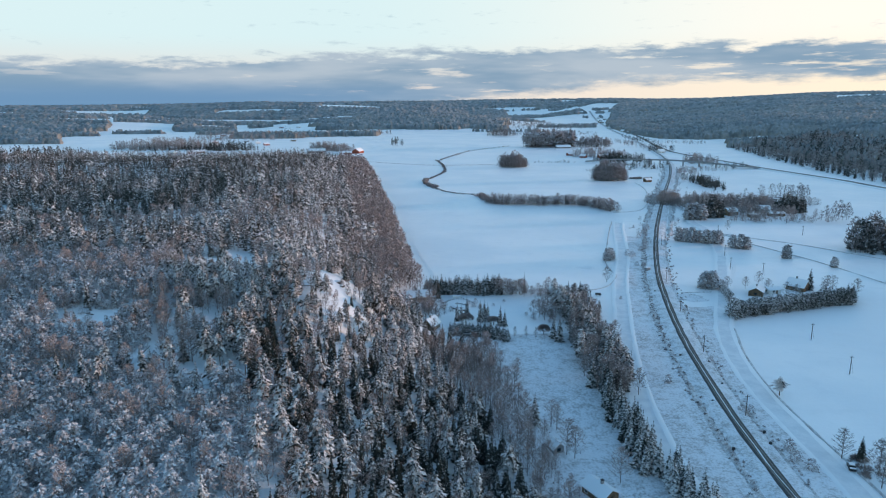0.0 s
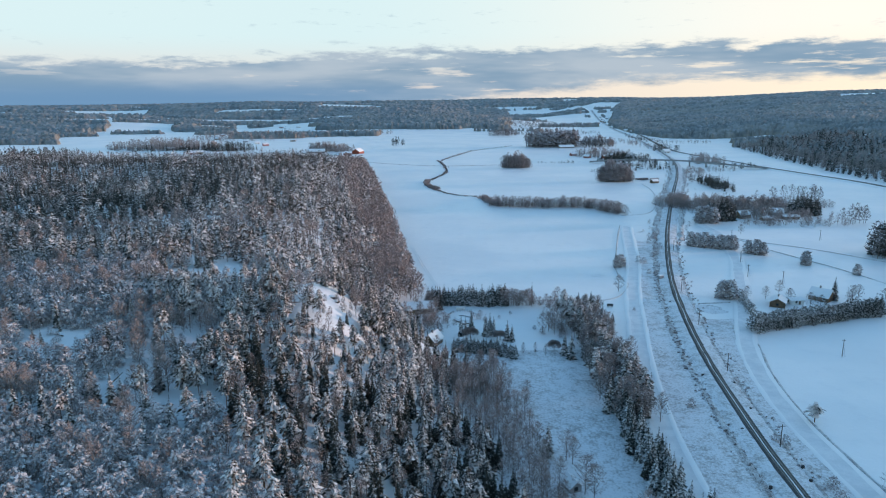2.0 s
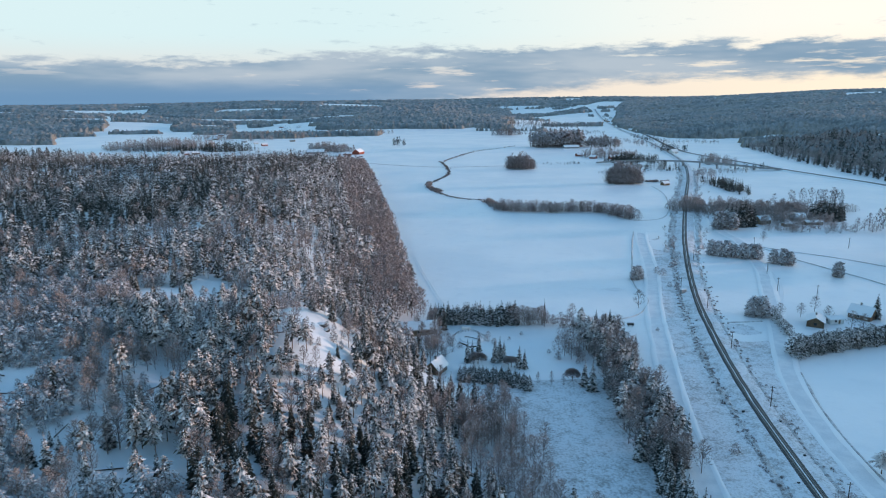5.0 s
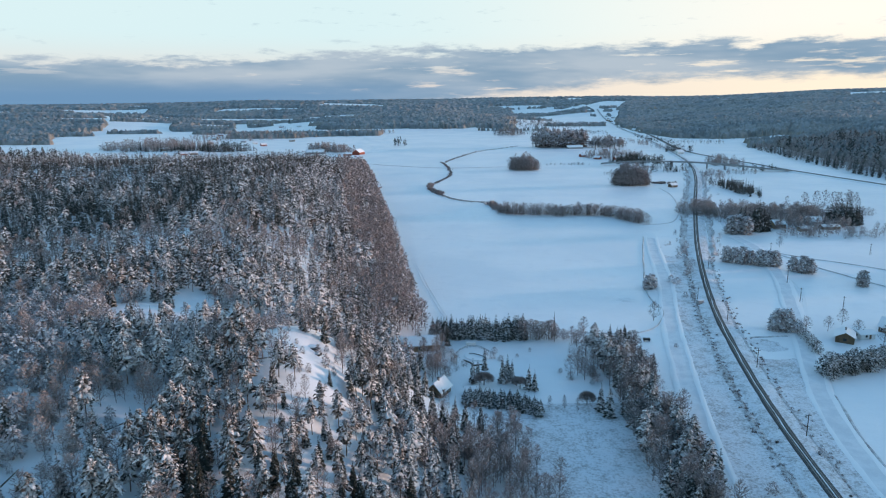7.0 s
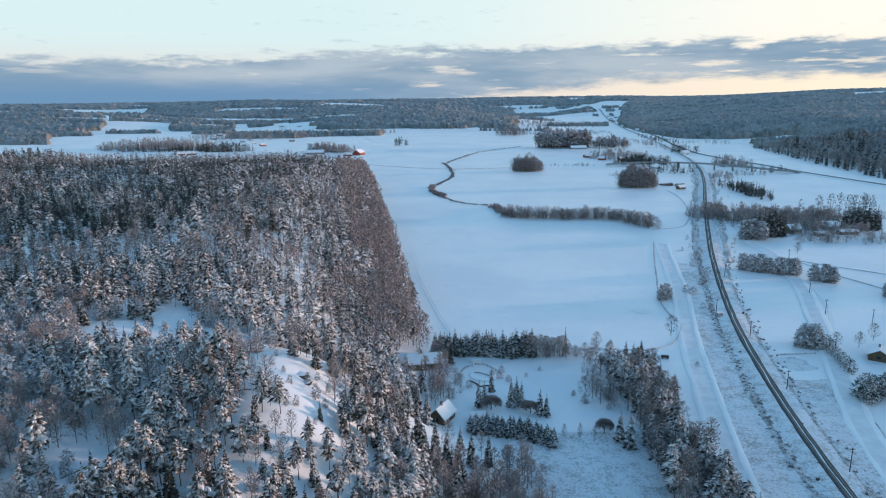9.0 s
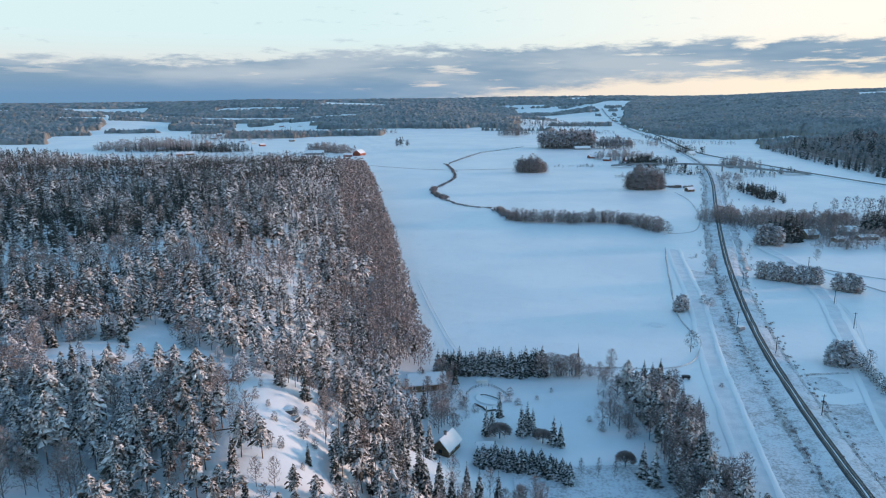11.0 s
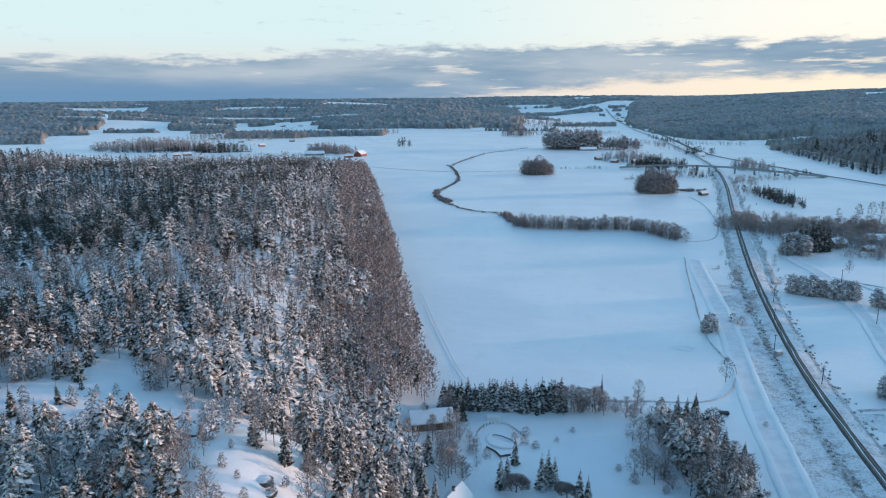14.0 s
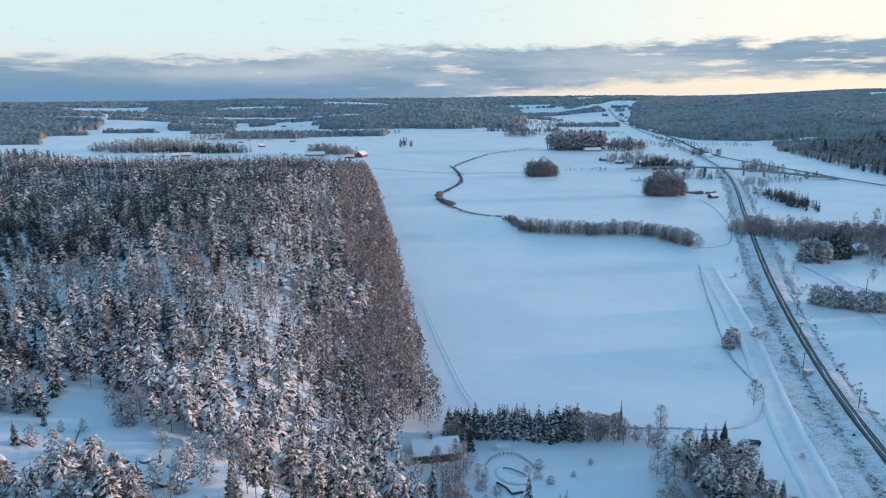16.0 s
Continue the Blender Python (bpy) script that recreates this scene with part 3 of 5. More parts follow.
def scatter(name, kinds, places, mats, seed):
    """Many copies of the patterns joined in one mesh. places: rows of x, y, z, size, kind."""
    rng = np.random.default_rng(seed)
    places = np.asarray(places, float)
    vs, fs, ms, base = [], [], [], 0
    for k, (v, f, m) in enumerate(kinds):
        rows = places[places[:, 4].astype(int) == k]
        if not len(rows):
            continue
        a = rng.random(len(rows)) * 2 * math.pi
        c, s = np.cos(a)[:, None], np.sin(a)[:, None]
        w = (rows[:, 3] * rng.uniform(0.88, 1.12, len(rows)))[:, None]
        x, y = v[None, :, 0], v[None, :, 1]
        out = np.stack([rows[:, :1] + (x * c - y * s) * w, rows[:, 1:2] + (x * s + y * c) * w, rows[:, 2:3] + v[None, :, 2] * rows[:, 3:4]], -1)
        vs.append(out.reshape(-1, 3))
        fs.append((f[None] + (np.arange(len(rows)) * len(v))[:, None, None] + base).reshape(-1, 3))
        ms.append(np.tile(m, len(rows)))
        base += out.shape[0] * out.shape[1]
    return mesh_of(name, np.concatenate(vs), np.concatenate(fs), mats, np.concatenate(ms))


def split_tree(kind, name, mats):
    """Trunk mesh and crown mesh of one pattern."""
    v, f, m = kind
    out = []
    for k, nm in ((0, "trunk"), (1, "crown")):
        ff = f[m == k]
        if not len(ff):
            out.append(None)
            continue
        used, inv = np.unique(ff, return_inverse=True)
        out.append(mesh_of(name + "_" + nm, v[used], inv.reshape(-1, 3), [mats[k]]))
    return out


def plant(name, kind_meshes, x, y, size, label, category, group, turn=0.0, wide=1.0, z=None):
    """One tree as a thing with its parts."""
    ob = tagged(new(name), label, category, group)
    ob.matrix_basis = Matrix.LocRotScale((x, y, land_z(x, y) if z is None else z), Euler((0, 0, turn)), (size * wide, size * wide, size))
    for nm, me in zip(("trunk", "crown"), kind_meshes):
        if me is not None:
            part(nm, me, ob)
    return ob


# ---- the wood on the hill ----
CLEARINGS = [(-42, 247, 13, 12), (-54, 262, 11, 8), (-35, 236, 8, 9), (-66, 276, 16, 8), (-93, 303, 13, 8), (-60, 280, 26, 14), (-90, 281, 32, 18), (-36, 270, 8, 7),
             (-76, 212, 12, 9), (-117, 208, 14, 12), (-88, 190, 13, 9), (-68, 176, 9, 8), (-215, 445, 40, 14), (-160, 432, 22, 9), (-250, 470, 30, 10)]


def open_here(x, y):
    v = np.zeros(np.shape(x))
    for cx, cy, rx, ry in CLEARINGS:
        v = np.maximum(v, 1 - ((x - cx) / rx / 0.88) ** 2 - ((y - cy) / ry / 0.88) ** 2)
    return v


def jittered(x0, x1, y0, y1, gap, rng):
    x, y = np.meshgrid(np.arange(x0, x1, gap), np.arange(y0, y1, gap))
    x, y = x.ravel(), y.ravel()
    return x + rng.uniform(-0.48, 0.48, x.size) * gap, y + rng.uniform(-0.48, 0.48, y.size) * gap


NEAR_P = [pine(k, 92, 14.0, 0.30 + 0.06 * (k % 3)) for k in range(6)]
NEAR_S = [spruce(20 + k, 17, 9) for k in range(4)]
NEAR_B = [bare(40 + k, 250, 11.5, 0.24, 0.8) for k in range(4)]
GROVE_W = [bare(140 + k, 210, 9.0, 0.46, 1.1, 0.03) for k in range(3)]
NEAR_F = [frosted(60 + k, 165, 9.5, 0.25, 0.05, 1.5) for k in range(4)]
MID_P = [pine(80 + k, 32, 14.0, 0.30) for k in range(5)]
MID_S = [spruce(90 + k, 10, 6) for k in range(3)]
MID_B = [bare(95 + k, 100, 12.0, 0.26, 2.1, 0.15) for k in range(3)]
FAR_P = [pine(110 + k, 9, 14.0, 0.30) for k in range(4)]
BACK_P = [pine(105 + k, 20, 14.0, 0.30) for k in range(4)]
FAR_S = [spruce(115 + k, 5, 4) for k in range(3)]
GROVE_B = [bare(130 + k, 110, 12.0, 0.27, 2.0, 0.05) for k in range(3)]
FAR_B = [bare(118 + k, 34, 12.0, 0.27, 4.2, 0.15) for k in range(3)]
M_PINE, M_SPRUCE, M_DARK, M_BARE, M_FROST, M_HEDGE_SHADE, M_BRUSH = (PINE_BARK, NEEDLE_PINE), (BARK, NEEDLE_SPRUCE), (BARK, NEEDLE_DARK), (BIRCH_BARK, TWIG), (BIRCH_BARK, TWIG_FROST), (BARK, NEEDLE_HEDGE_SHADE), (BARK, BRUSH)


def species(x, y, rng):
    """0 pine, 1 spruce, 2 bare tree, 3 frosted young growth, 4 dark spruce with little snow, also standing for shade,
    by patches of the wood.
    """
    s = forest_edge(y) - x
    n1, n2, r = value_noise(x, y, 42), value_noise(x + 900, y, 70), rng.random(np.shape(x))
    k = np.where(r < 0.64, 0, np.where(r < 0.82, 1, 2))
    k = np.where((n1 > 0.74) & (r < 0.6), 2, k)
    k = np.where((y > 300) & (r > 0.9), 0, k)
    k = np.where((n2 > 0.70) & (r < 0.70), 1, k)
    k = np.where((y > 310) & (r < 0.46), 1, k)
    # darker, less snowy spruces also stand for shade on the west side
    k = np.where((y > 310) & (r < 0.66 * smooth(-70, -190, x + 50 * (n2 - 0.5))), 4, k)
    belt = np.where(y > 300, np.interp(y, [300, 500, 900], [16, 30, 44]), 22)
    k = np.where((s < belt + 10 * (n1 - 0.5)) & (r < 0.90), 2, k)
    dim = np.exp(-(((x + 150) / 130) ** 2 + ((y - 400) / 28) ** 2))
    k = np.where((dim > 0.5) & (r < 0.6), 2, k)
    front = (s > 13) & (s < 88) & (y < 208)
    # dark spruces here carry little snow, partly to stand for shade
    k = np.where(front & (r < 0.50), 4, np.where(front & (r < 0.80), 0, k))
    young = smooth(175, 140, y + 0.15 * x + 14 * (n1 - 0.5)) * smooth(62, 92, s)
    k = np.where((r < 0.9 * young), 3, k)
    birchwood = smooth(88, 112, -x + 16 * (n1 - 0.5)) * smooth(320, 270, y + 20 * (n2 - 0.5))
    k = np.where(r < 0.8 * birchwood, 3, k)
    k = np.where((y > 560) & (x < -150 + 60 * (n1 - 0.5)) & (r < 0.7), 4, k)
    return k


rng = np.random.default_rng(11)
tx, ty = jittered(-720, 44, 90, 1130, 3.9, rng)
keep = (tx < forest_edge(ty) - 1) & (tx > -0.72 * ty - 14) & (open_here(tx, ty) < 0.25 * rng.random(tx.size))
keep &= ~((ty > 318) & (ty < 352) & (tx > -24))      # yard of the house
keep &= ~((ty > 262) & (ty < 318) & (tx > -14)) & ~((ty > 258) & (ty < 290) & (tx > -8))
keep &= (ty < 1050 + 60 * value_noise(tx, ty, 90)) & (ty - 0.1 * tx < 1150)
far_thin = (ty > 300) & (rng.random(tx.size) < np.interp(ty, [300, 340, 420, 1000], [0.0, 0.4, 0.55, 0.62])) & (forest_edge(ty) - tx > 44)
keep &= ~far_thin
tx, ty = tx[keep], ty[keep]
ux, uy = jittered(-150, 20, 88, 185, 3.3, rng)     # thicket of young growth in front
thick = (ux < forest_edge(uy) - 68) & (ux > -0.72 * uy - 14) & (uy + 0.15 * ux < 158 + 14 * value_noise(ux, uy, 30)) & (open_here(ux, uy) < 0)
tk = species(tx, ty, rng)
fx, fy = jittered(-80, 30, 100, 206, 6.0, rng)     # pines and spruces closing the front of the wood
fs = forest_edge(fy) - fx
shut = (fs > 12) & (fs < 88) & (open_here(fx, fy) < -0.1)
tx, ty, tk = np.r_[tx, fx[shut]], np.r_[ty, fy[shut]], np.r_[tk, np.where(rng.random(shut.sum()) < 0.6, 0, 1)]
tx, ty, tk = np.r_[tx, ux[thick]], np.r_[ty, uy[thick]], np.r_[tk, np.full(thick.sum(), 3)]
ts = rng.uniform(0.78, 1.26, tx.size) * np.where(open_here(tx, ty) > -0.35, 0.74, 1.0) * np.where(tk == 3, 0.95, 1.0)
ts *= np.where((ty > 200) & (ty < 236) & (tx > -60) & (tx < -16), 0.8, 1.0)       # low growth below the rock
ts *= np.interp(ty, [310, 360, 450, 700], [1.0, 1.12, 1.2, 1.3]) * np.where(ty > 430, rng.uniform(0.78, 1.28, ts.size), 1.0)
ts *= np.where((tk == 2) & (forest_edge(ty) - tx < 40) & (ty > 330), 1.15, 1.0)
sx, sy = jittered(-125, -20, 170, 312, 4.2, rng)       # saplings in the clearings
few = (open_here(sx, sy) > 0.05) & (rng.random(sx.size) < np.where(sy > 256, 0.42, 0.6))
tx, ty, tk = np.r_[tx, sx[few]], np.r_[ty, sy[few]], np.r_[tk, np.where(rng.random(few.sum()) < 0.15, 1, 3)]
ts = np.r_[ts, rng.uniform(0.18, np.where(sy[few] > 256, 0.72, 0.45))]
tz = land(tx, ty) - 0.1
THING = np.zeros(tx.size, bool)
labels = {0: ("pine_tree", NEAR_P, M_PINE, "tall pine with snow-laden crown on the wooded hill", "pine tree"),
          1: ("spruce_tree", NEAR_S, M_SPRUCE, "dark spruce with snow on drooping boughs", "spruce tree"),
          2: ("birch_tree", NEAR_B, M_BARE, "leafless brown birch with bare twigs", "birch tree"),
          3: ("young_tree", NEAR_F, M_FROST, "young leafless tree white with frost", "young tree"),
          4: ("spruce_tree", NEAR_S, M_HEDGE_SHADE, "dark green spruce with little snow, standing in for shade, in the front of the wood", "spruce tree")}
for k, (nm, kinds, mats, label, cat) in labels.items():
    near = np.where((tk == k) & (ty > 120) & (ty < 345))[0]
    near = near[np.argsort(np.hypot(tx[near] + 25, (ty[near] - 225) * 0.8))][:(230, 70, 140, 220, 60)[k]]
    THING[near] = True
    meshes = [split_tree(q, nm, mats) for q in kinds]
    for i in near:
        plant(nm, meshes[i % len(meshes)], tx[i], ty[i], ts[i], label, cat, "trees of the hill wood", rng.random() * 6.28, rng.uniform(0.9, 1.1), tz[i])
rest = ~THING
bx, by = jittered(-260, 34, -230, 92, 9.5, rng)            # the wood goes on behind
back = bx < forest_edge(by) - 2
bx, by = bx[back], by[back]
tagged(new("wood_of_pines", scatter("wood_behind", BACK_P, np.stack([bx, by, land(bx, by) - 0.1, rng.uniform(0.8, 1.3, bx.size), np.arange(bx.size) % len(BACK_P)], 1), M_PINE, 9)), "dense stand of snowy pines on the hill", "woodland", kind="stuff")
for nm, y0, y1, sets in (("wood_near", 0, 300, (NEAR_P, NEAR_S, NEAR_B, NEAR_F, NEAR_S)), ("wood_middle", 300, 680, (MID_P, MID_S, MID_B, MID_B, MID_S)), ("wood_far", 680, 2000, (FAR_P, FAR_S, FAR_B, FAR_B, FAR_S))):
    for k, (word, mats) in enumerate((("pines", M_PINE), ("spruces", M_SPRUCE), ("birches", M_BARE), ("young_growth", M_FROST), ("dark_spruces", M_HEDGE_SHADE))):
        pick = rest & (tk == k) & (ty >= y0) & (ty < y1)
        if not pick.any():
            continue
        rows = np.stack([tx[pick], ty[pick], tz[pick], ts[pick], np.arange(pick.sum()) % len(sets[k])], 1)
        tagged(new("wood_of_" + word, scatter(nm, sets[k], rows, mats, 3 + k)), "dense stand of snowy " + word.replace("_", " ") + " on the hill", "woodland", kind="stuff")


# ---- far woods: canopy of the distant hills ----
def wooded(x, y):
    d, way = np.hypot(x, y), x / np.maximum(y, 1)
    e = x - east_edge(y)
    n, q = 0.5 * value_noise(x * 0.5, y, 230) + 0.5 * value_noise(x * 0.35 + 70, y * 1.3, 110), value_noise(x + 400, y, 520)
    m = (e > np.where(y < 1420, 60, 6) + 30 * (n - 0.5)) & ~((n > 0.68) & (e > 120)) & ~((np.abs(x - 700) < 130) & (np.abs(y - 1640) < 70))
    hump = dome(x, y, -150, 2950, 620, 800, 34) + dome(x, y, -1750, 2750, 900, 650, 38) + dome(x, y, -900, 3900, 900, 500, 34)
    m |= (hump > 2.0 + 9 * n) & (n < 0.72)
    m |= (d > 2300) & (x < 60) & (n < 0.55)
    m |= (d > 3300) & (x < 250 + 300 * q) & (n < 0.6)
    m |= (d > 4200) & (n < 0.66)
    m |= (d > 3650) & (n < 0.52)
    m |= (x > 100) & (e < -30) & (y > 2150) & (y < 3800) & (n > 0.56) & (np.abs(x - np.interp(y, [2212, 2704, 3669], [564, 650, 802])) > 25)
    w = 0.06 * (n - 0.5)
    bare_land = (y < 2150 + 500 * (n - 0.5)) & (way > -0.575 + w) & (x < 300)
    bare_land |= (y < 3350) & (way > -0.51 + w) & (way < -0.40 + w)
    bare_land |= (y < 3000) & (way > -0.31 + w) & (way < -0.18 + w)
    bare_land |= (d > 1700) & (d < 4300) & (way > 0.095 + w) & (e < -15) & (n < 0.60)
    m &= ~bare_land
    m |= (way < -0.585 + w) & (y > 1750) & (y < 2600) & (n > 0.30)
    m |= bare_land & (x < -200) & (y > 1700) & (n > 0.74)
    return m


ca, cr = np.radians(np.linspace(-42, 43, 800)), np.geomspace(1010, 4960, 225)
ra, rr = np.meshgrid(ca, cr)
crng = np.random.default_rng(8)
ra, rr = ra + crng.normal(0, 0.0006, ra.shape), rr * (1 + crng.normal(0, 0.0017, rr.shape))
cx, cy = rr * np.sin(ra), rr * np.cos(ra)
cm = wooded(cx, cy)
cz = land(cx, cy) + np.where(cm, 5.0 + 10.5 * crng.random(cx.shape) ** 1.3, -1.5)
cf = grid_faces(*cx.shape)
cf = cf[cm.ravel()[cf].any(1)]
used, inv = np.unique(cf, return_inverse=True)
# canopy colour already holds the distance haze
tagged(new("far_woods", mesh_of("far_woods", np.stack([cx, cy, cz], -1).reshape(-1, 3)[used], inv.reshape(-1, 4)[:, ::-1], [HAZED_CANOPY], shade=True)), "wooded hills along the horizon, distance haze put into their colour", "woodland", kind="stuff")




def stand(name, xs, ys, kinds, mats, size, label, seed, word="woodland"):
    r = np.random.default_rng(seed)
    xs, ys = np.asarray(xs, float), np.asarray(ys, float)
    off = np.hypot((xs - xs.mean()) / (xs.std() + 1), (ys - ys.mean()) / (ys.std() + 1)) if word == "woodland" and xs.size < 300 else 0 * xs
    rows = np.stack([xs, ys, land(xs, ys) - 0.1, size * (1.1 - 0.18 * np.clip(off, 0, 2.2)) * r.uniform(0.62, 1.2, xs.size), r.integers(0, len(kinds), xs.size)], 1)
    return tagged(new(name, scatter(name, kinds, rows, mats, seed)), label, word, kind="stuff")


def in_oval(cx, cy, rx, ry, n, seed):
    r = np.random.default_rng(seed)
    a, q = r.random(n) * 6.283, np.sqrt(r.random(n))
    return cx + rx * q * np.cos(a), cy + ry * q * np.sin(a)


# hillside wood east of the highway
ex, ey = jittered(515, 900, 560, 1420, 8.5, np.random.default_rng(21))
er = np.random.default_rng(22)
sel = (ex > east_edge(ey) + 3 + 8 * value_noise(ex, ey, 40)) & (ex - east_edge(ey) < 210)
ex, ey = ex[sel], ey[sel]
pick = er.random(ex.size)
rim = ex - east_edge(ey) < 46
a, b = (pick < 0.45) & ~rim, (pick >= 0.45) & ~rim
stand("hillside_conifers", ex[a], ey[a], FAR_S + FAR_P, M_DARK, 1.3, "dark conifer wood on the far hillside", 31)
stand("hillside_birches", ex[b], ey[b], FAR_B, M_BARE, 1.3, "bare birch wood on the far hillside", 32)
a, b = (pick < 0.4) & rim, (pick >= 0.4) & rim
stand("hillside_spruces", ex[a], ey[a], MID_S, M_DARK, 1.35, "dark spruces along the foot of the hill", 131)
stand("hillside_thicket", ex[b], ey[b], GROVE_B, M_BARE, 1.2, "grey leafless trees along the foot of the hill", 132)

# trees added on the unseen ridge, part of what blocks the low sun
rx, ry = jittered(570, 1150, -150, 560, 19, np.random.default_rng(23))
stand("shade_ridge_forest", rx, ry, FAR_S + FAR_P, M_DARK, 1.3, "dark conifers added over the unseen shading ridge to the south-east", 33)

# groves and copses in the fields
stand("garden_thicket", *in_oval(282, 586, 38, 9, 90, 71), GROVE_B, M_BARE, 0.8, "leafless bushes hiding the farm buildings", 171)
stand("garden_thicket", *in_oval(300, 640, 70, 12, 120, 72), GROVE_W, M_BARE, 1.2, "leafless trees behind the farm buildings", 172)
stand("lane_thicket", *in_oval(262, 640, 12, 60, 70, 73), GROVE_B, M_BARE, 0.9, "leafless trees along the farm lane", 173)
stand("crossing_thicket", *in_oval(385, 960, 30, 10, 26, 74), GROVE_B, M_BARE, 0.6, "bushes below the road bridge", 174)
stand("crossing_thicket", *in_oval(430, 1010, 40, 8, 26, 75), GROVE_B + MID_S, M_DARK, 0.7, "bushes and small spruces below the bridge", 175)
stand("field_copse", *in_oval(111, 1040, 22, 10, 130, 1), GROVE_B + GROVE_W, M_BRUSH, 1.84, "round leafless copse alone in the snowy field", 33)
stand("ridge_wood", *in_oval(240, 1490, 58, 36, 330, 2), FAR_S + FAR_P, M_BRUSH, 2.20, "dark conifer wood on a rise in the fields", 34)
stand("ridge_wood", *in_oval(335, 1470, 42, 16, 160, 3), FAR_P + FAR_B, M_BRUSH, 1.70, "low conifer wood beyond the fields", 35)
stand("brown_copse", *in_oval(219, 858, 20, 10, 130, 4), GROVE_B + GROVE_W, M_BRUSH, 2.10, "brown leafless copse at the field corner", 36)
stand("brown_scrub", *in_oval(262, 870, 16, 6, 30, 5), [shrub(7, 60, 4, 3, 2)], M_BARE, 1.00, "brown scrub at the field corner", 37)
stand("village_trees", *in_oval(300, 1010, 40, 22, 50, 6), GROVE_B + FAR_S, M_DARK, 1.12, "garden trees among the houses by the bridge", 38)
stand("village_trees", *in_oval(290, 1230, 50, 45, 140, 7), GROVE_B + FAR_S, M_BARE, 1.28, "mixed trees among village gardens", 39)
stand("village_trees", *in_oval(440, 1330, 26, 40, 40, 8), FAR_S + GROVE_B, M_DARK, 1.44, "trees round the house beside the crossing", 40)
stand("garden_conifers", *in_oval(238, 580, 13, 8, 46, 9), MID_S, M_DARK, 1.6, "dark spruces round a farmhouse", 41)
stand("garden_conifers", *in_oval(322, 602, 15, 9, 46, 10), MID_S, M_DARK, 1.6, "dark spruces beside the farm buildings", 42)
stand("garden_birches", *in_oval(272, 622, 50, 26, 130, 11), GROVE_W, M_BARE, 1.36, "leafless garden trees round a farmstead", 43)
stand("garden_birches", *in_oval(228, 660, 22, 24, 70, 12), GROVE_W, M_BARE, 1.27, "leafless garden trees beside the lane", 44)
stand("field_birches", *in_oval(350, 690, 40, 8, 14, 13), MID_B, M_FROST, 1.28, "row of frosted birches behind the farm", 45)
stand("field_birches", *in_oval(345, 565, 12, 8, 9, 14), MID_B, M_FROST, 1.28, "frosted birches at the edge of the farm field", 46)
stand("east_copse", *in_oval(308, 442, 26, 16, 80, 15), GROVE_B + MID_S, M_DARK, 1.75, "tall mixed copse at the field edge", 47)
stand("east_copse", *in_oval(292, 445, 14, 12, 16, 16), GROVE_B, M_FROST, 2.10, "frosted birches at the edge of a copse", 48)
stand("west_farm_trees", *in_oval(-242, 1420, 42, 20, 130, 17), FAR_S + GROVE_B, M_BARE, 1.61, "trees round the far farmstead", 49)
stand("west_farm_trees", *in_oval(-205, 1390, 22, 12, 30, 18), GROVE_B, M_BARE, 1.36, "leafless trees beside the far barn", 50)
stand("field_trees", *in_oval(-108, 1575, 16, 6, 14, 19), FAR_P + GROVE_B, M_DARK, 1.44, "clump of trees alone in a far field", 51)
stand("west_village_trees", *in_oval(-640, 1540, 130, 75, 260, 20), MID_S + GROVE_B, M_BARE, 1.95, "trees among the far village houses", 52)
stand("west_village_trees", *in_oval(-470, 1470, 60, 30, 150, 21), FAR_S + GROVE_B, M_DARK, 1.53, "trees at the edge of the far village", 53)
stand("west_village_trees", *in_oval(-560, 1950, 170, 140, 260, 22), FAR_S + GROVE_B, M_BARE, 1.53, "scattered trees in the far village", 54)
stand("west_village_trees", *in_oval(-600, 1500, 90, 40, 60, 28), MID_S, M_DARK, 1.6, "dark spruces among the far village houses", 60)
stand("west_wood", *in_oval(-770, 1240, 130, 90, 240, 29), MID_S + FAR_P, M_SPRUCE, 1.7, "snowy conifer wood beyond the hill", 99)
stand("farm_thicket", *in_oval(292, 556, 46, 12, 70, 30), GROVE_B + GROVE_W, M_BARE, 0.85, "leafless bushes and trees in front of the farm", 98)
stand("yard_thicket", *in_oval(56, 322, 7, 24, 34, 31), GROVE_W, M_BARE, 0.72, "grey leafless bushes along the garden edge", 97)
stand("yard_thicket", *in_oval(46, 345, 12, 3, 22, 32), GROVE_W, M_BARE, 0.55, "grey leafless bushes at the end of the hedge", 96)
stand("yard_thicket", *in_oval(-3, 318, 6, 14, 22, 33), GROVE_W, M_FROST, 0.6, "frosted bushes beside the yard house", 95)
stand("far_copse", *in_oval(-505, 2180, 30, 14, 30, 23), FAR_S, M_DARK, 1.76, "dark clump of spruces in a far field", 55)
stand("far_copse", *in_oval(-240, 2130, 90, 14, 60, 24), GROVE_B, M_BARE, 1.28, "thicket below the far wooded hill", 56)
stand("far_copse", *in_oval(175, 1960, 45, 50, 80, 25), GROVE_B, M_FROST, 1.60, "pale thicket in the far fields", 57)
stand("far_thicket", *in_oval(330, 2050, 150, 130, 170, 76), GROVE_W, M_FROST, 0.9, "frosted thickets on the valley floor", 176)
stand("trackside_trees", *in_oval(430, 1480, 14, 180, 60, 77), GROVE_B, M_BARE, 0.9, "leafless trees along the far railway", 177)
stand("trackside_trees", *in_oval(500, 1700, 16, 160, 50, 78), GROVE_B + MID_S, M_DARK, 0.9, "mixed trees along the far railway", 178)
stand("lane_trees", *in_oval(322, 815, 11, 70, 90, 79), GROVE_W + MID_S, M_DARK, 1.05, "bushes and conifers beside the railway lane", 179)
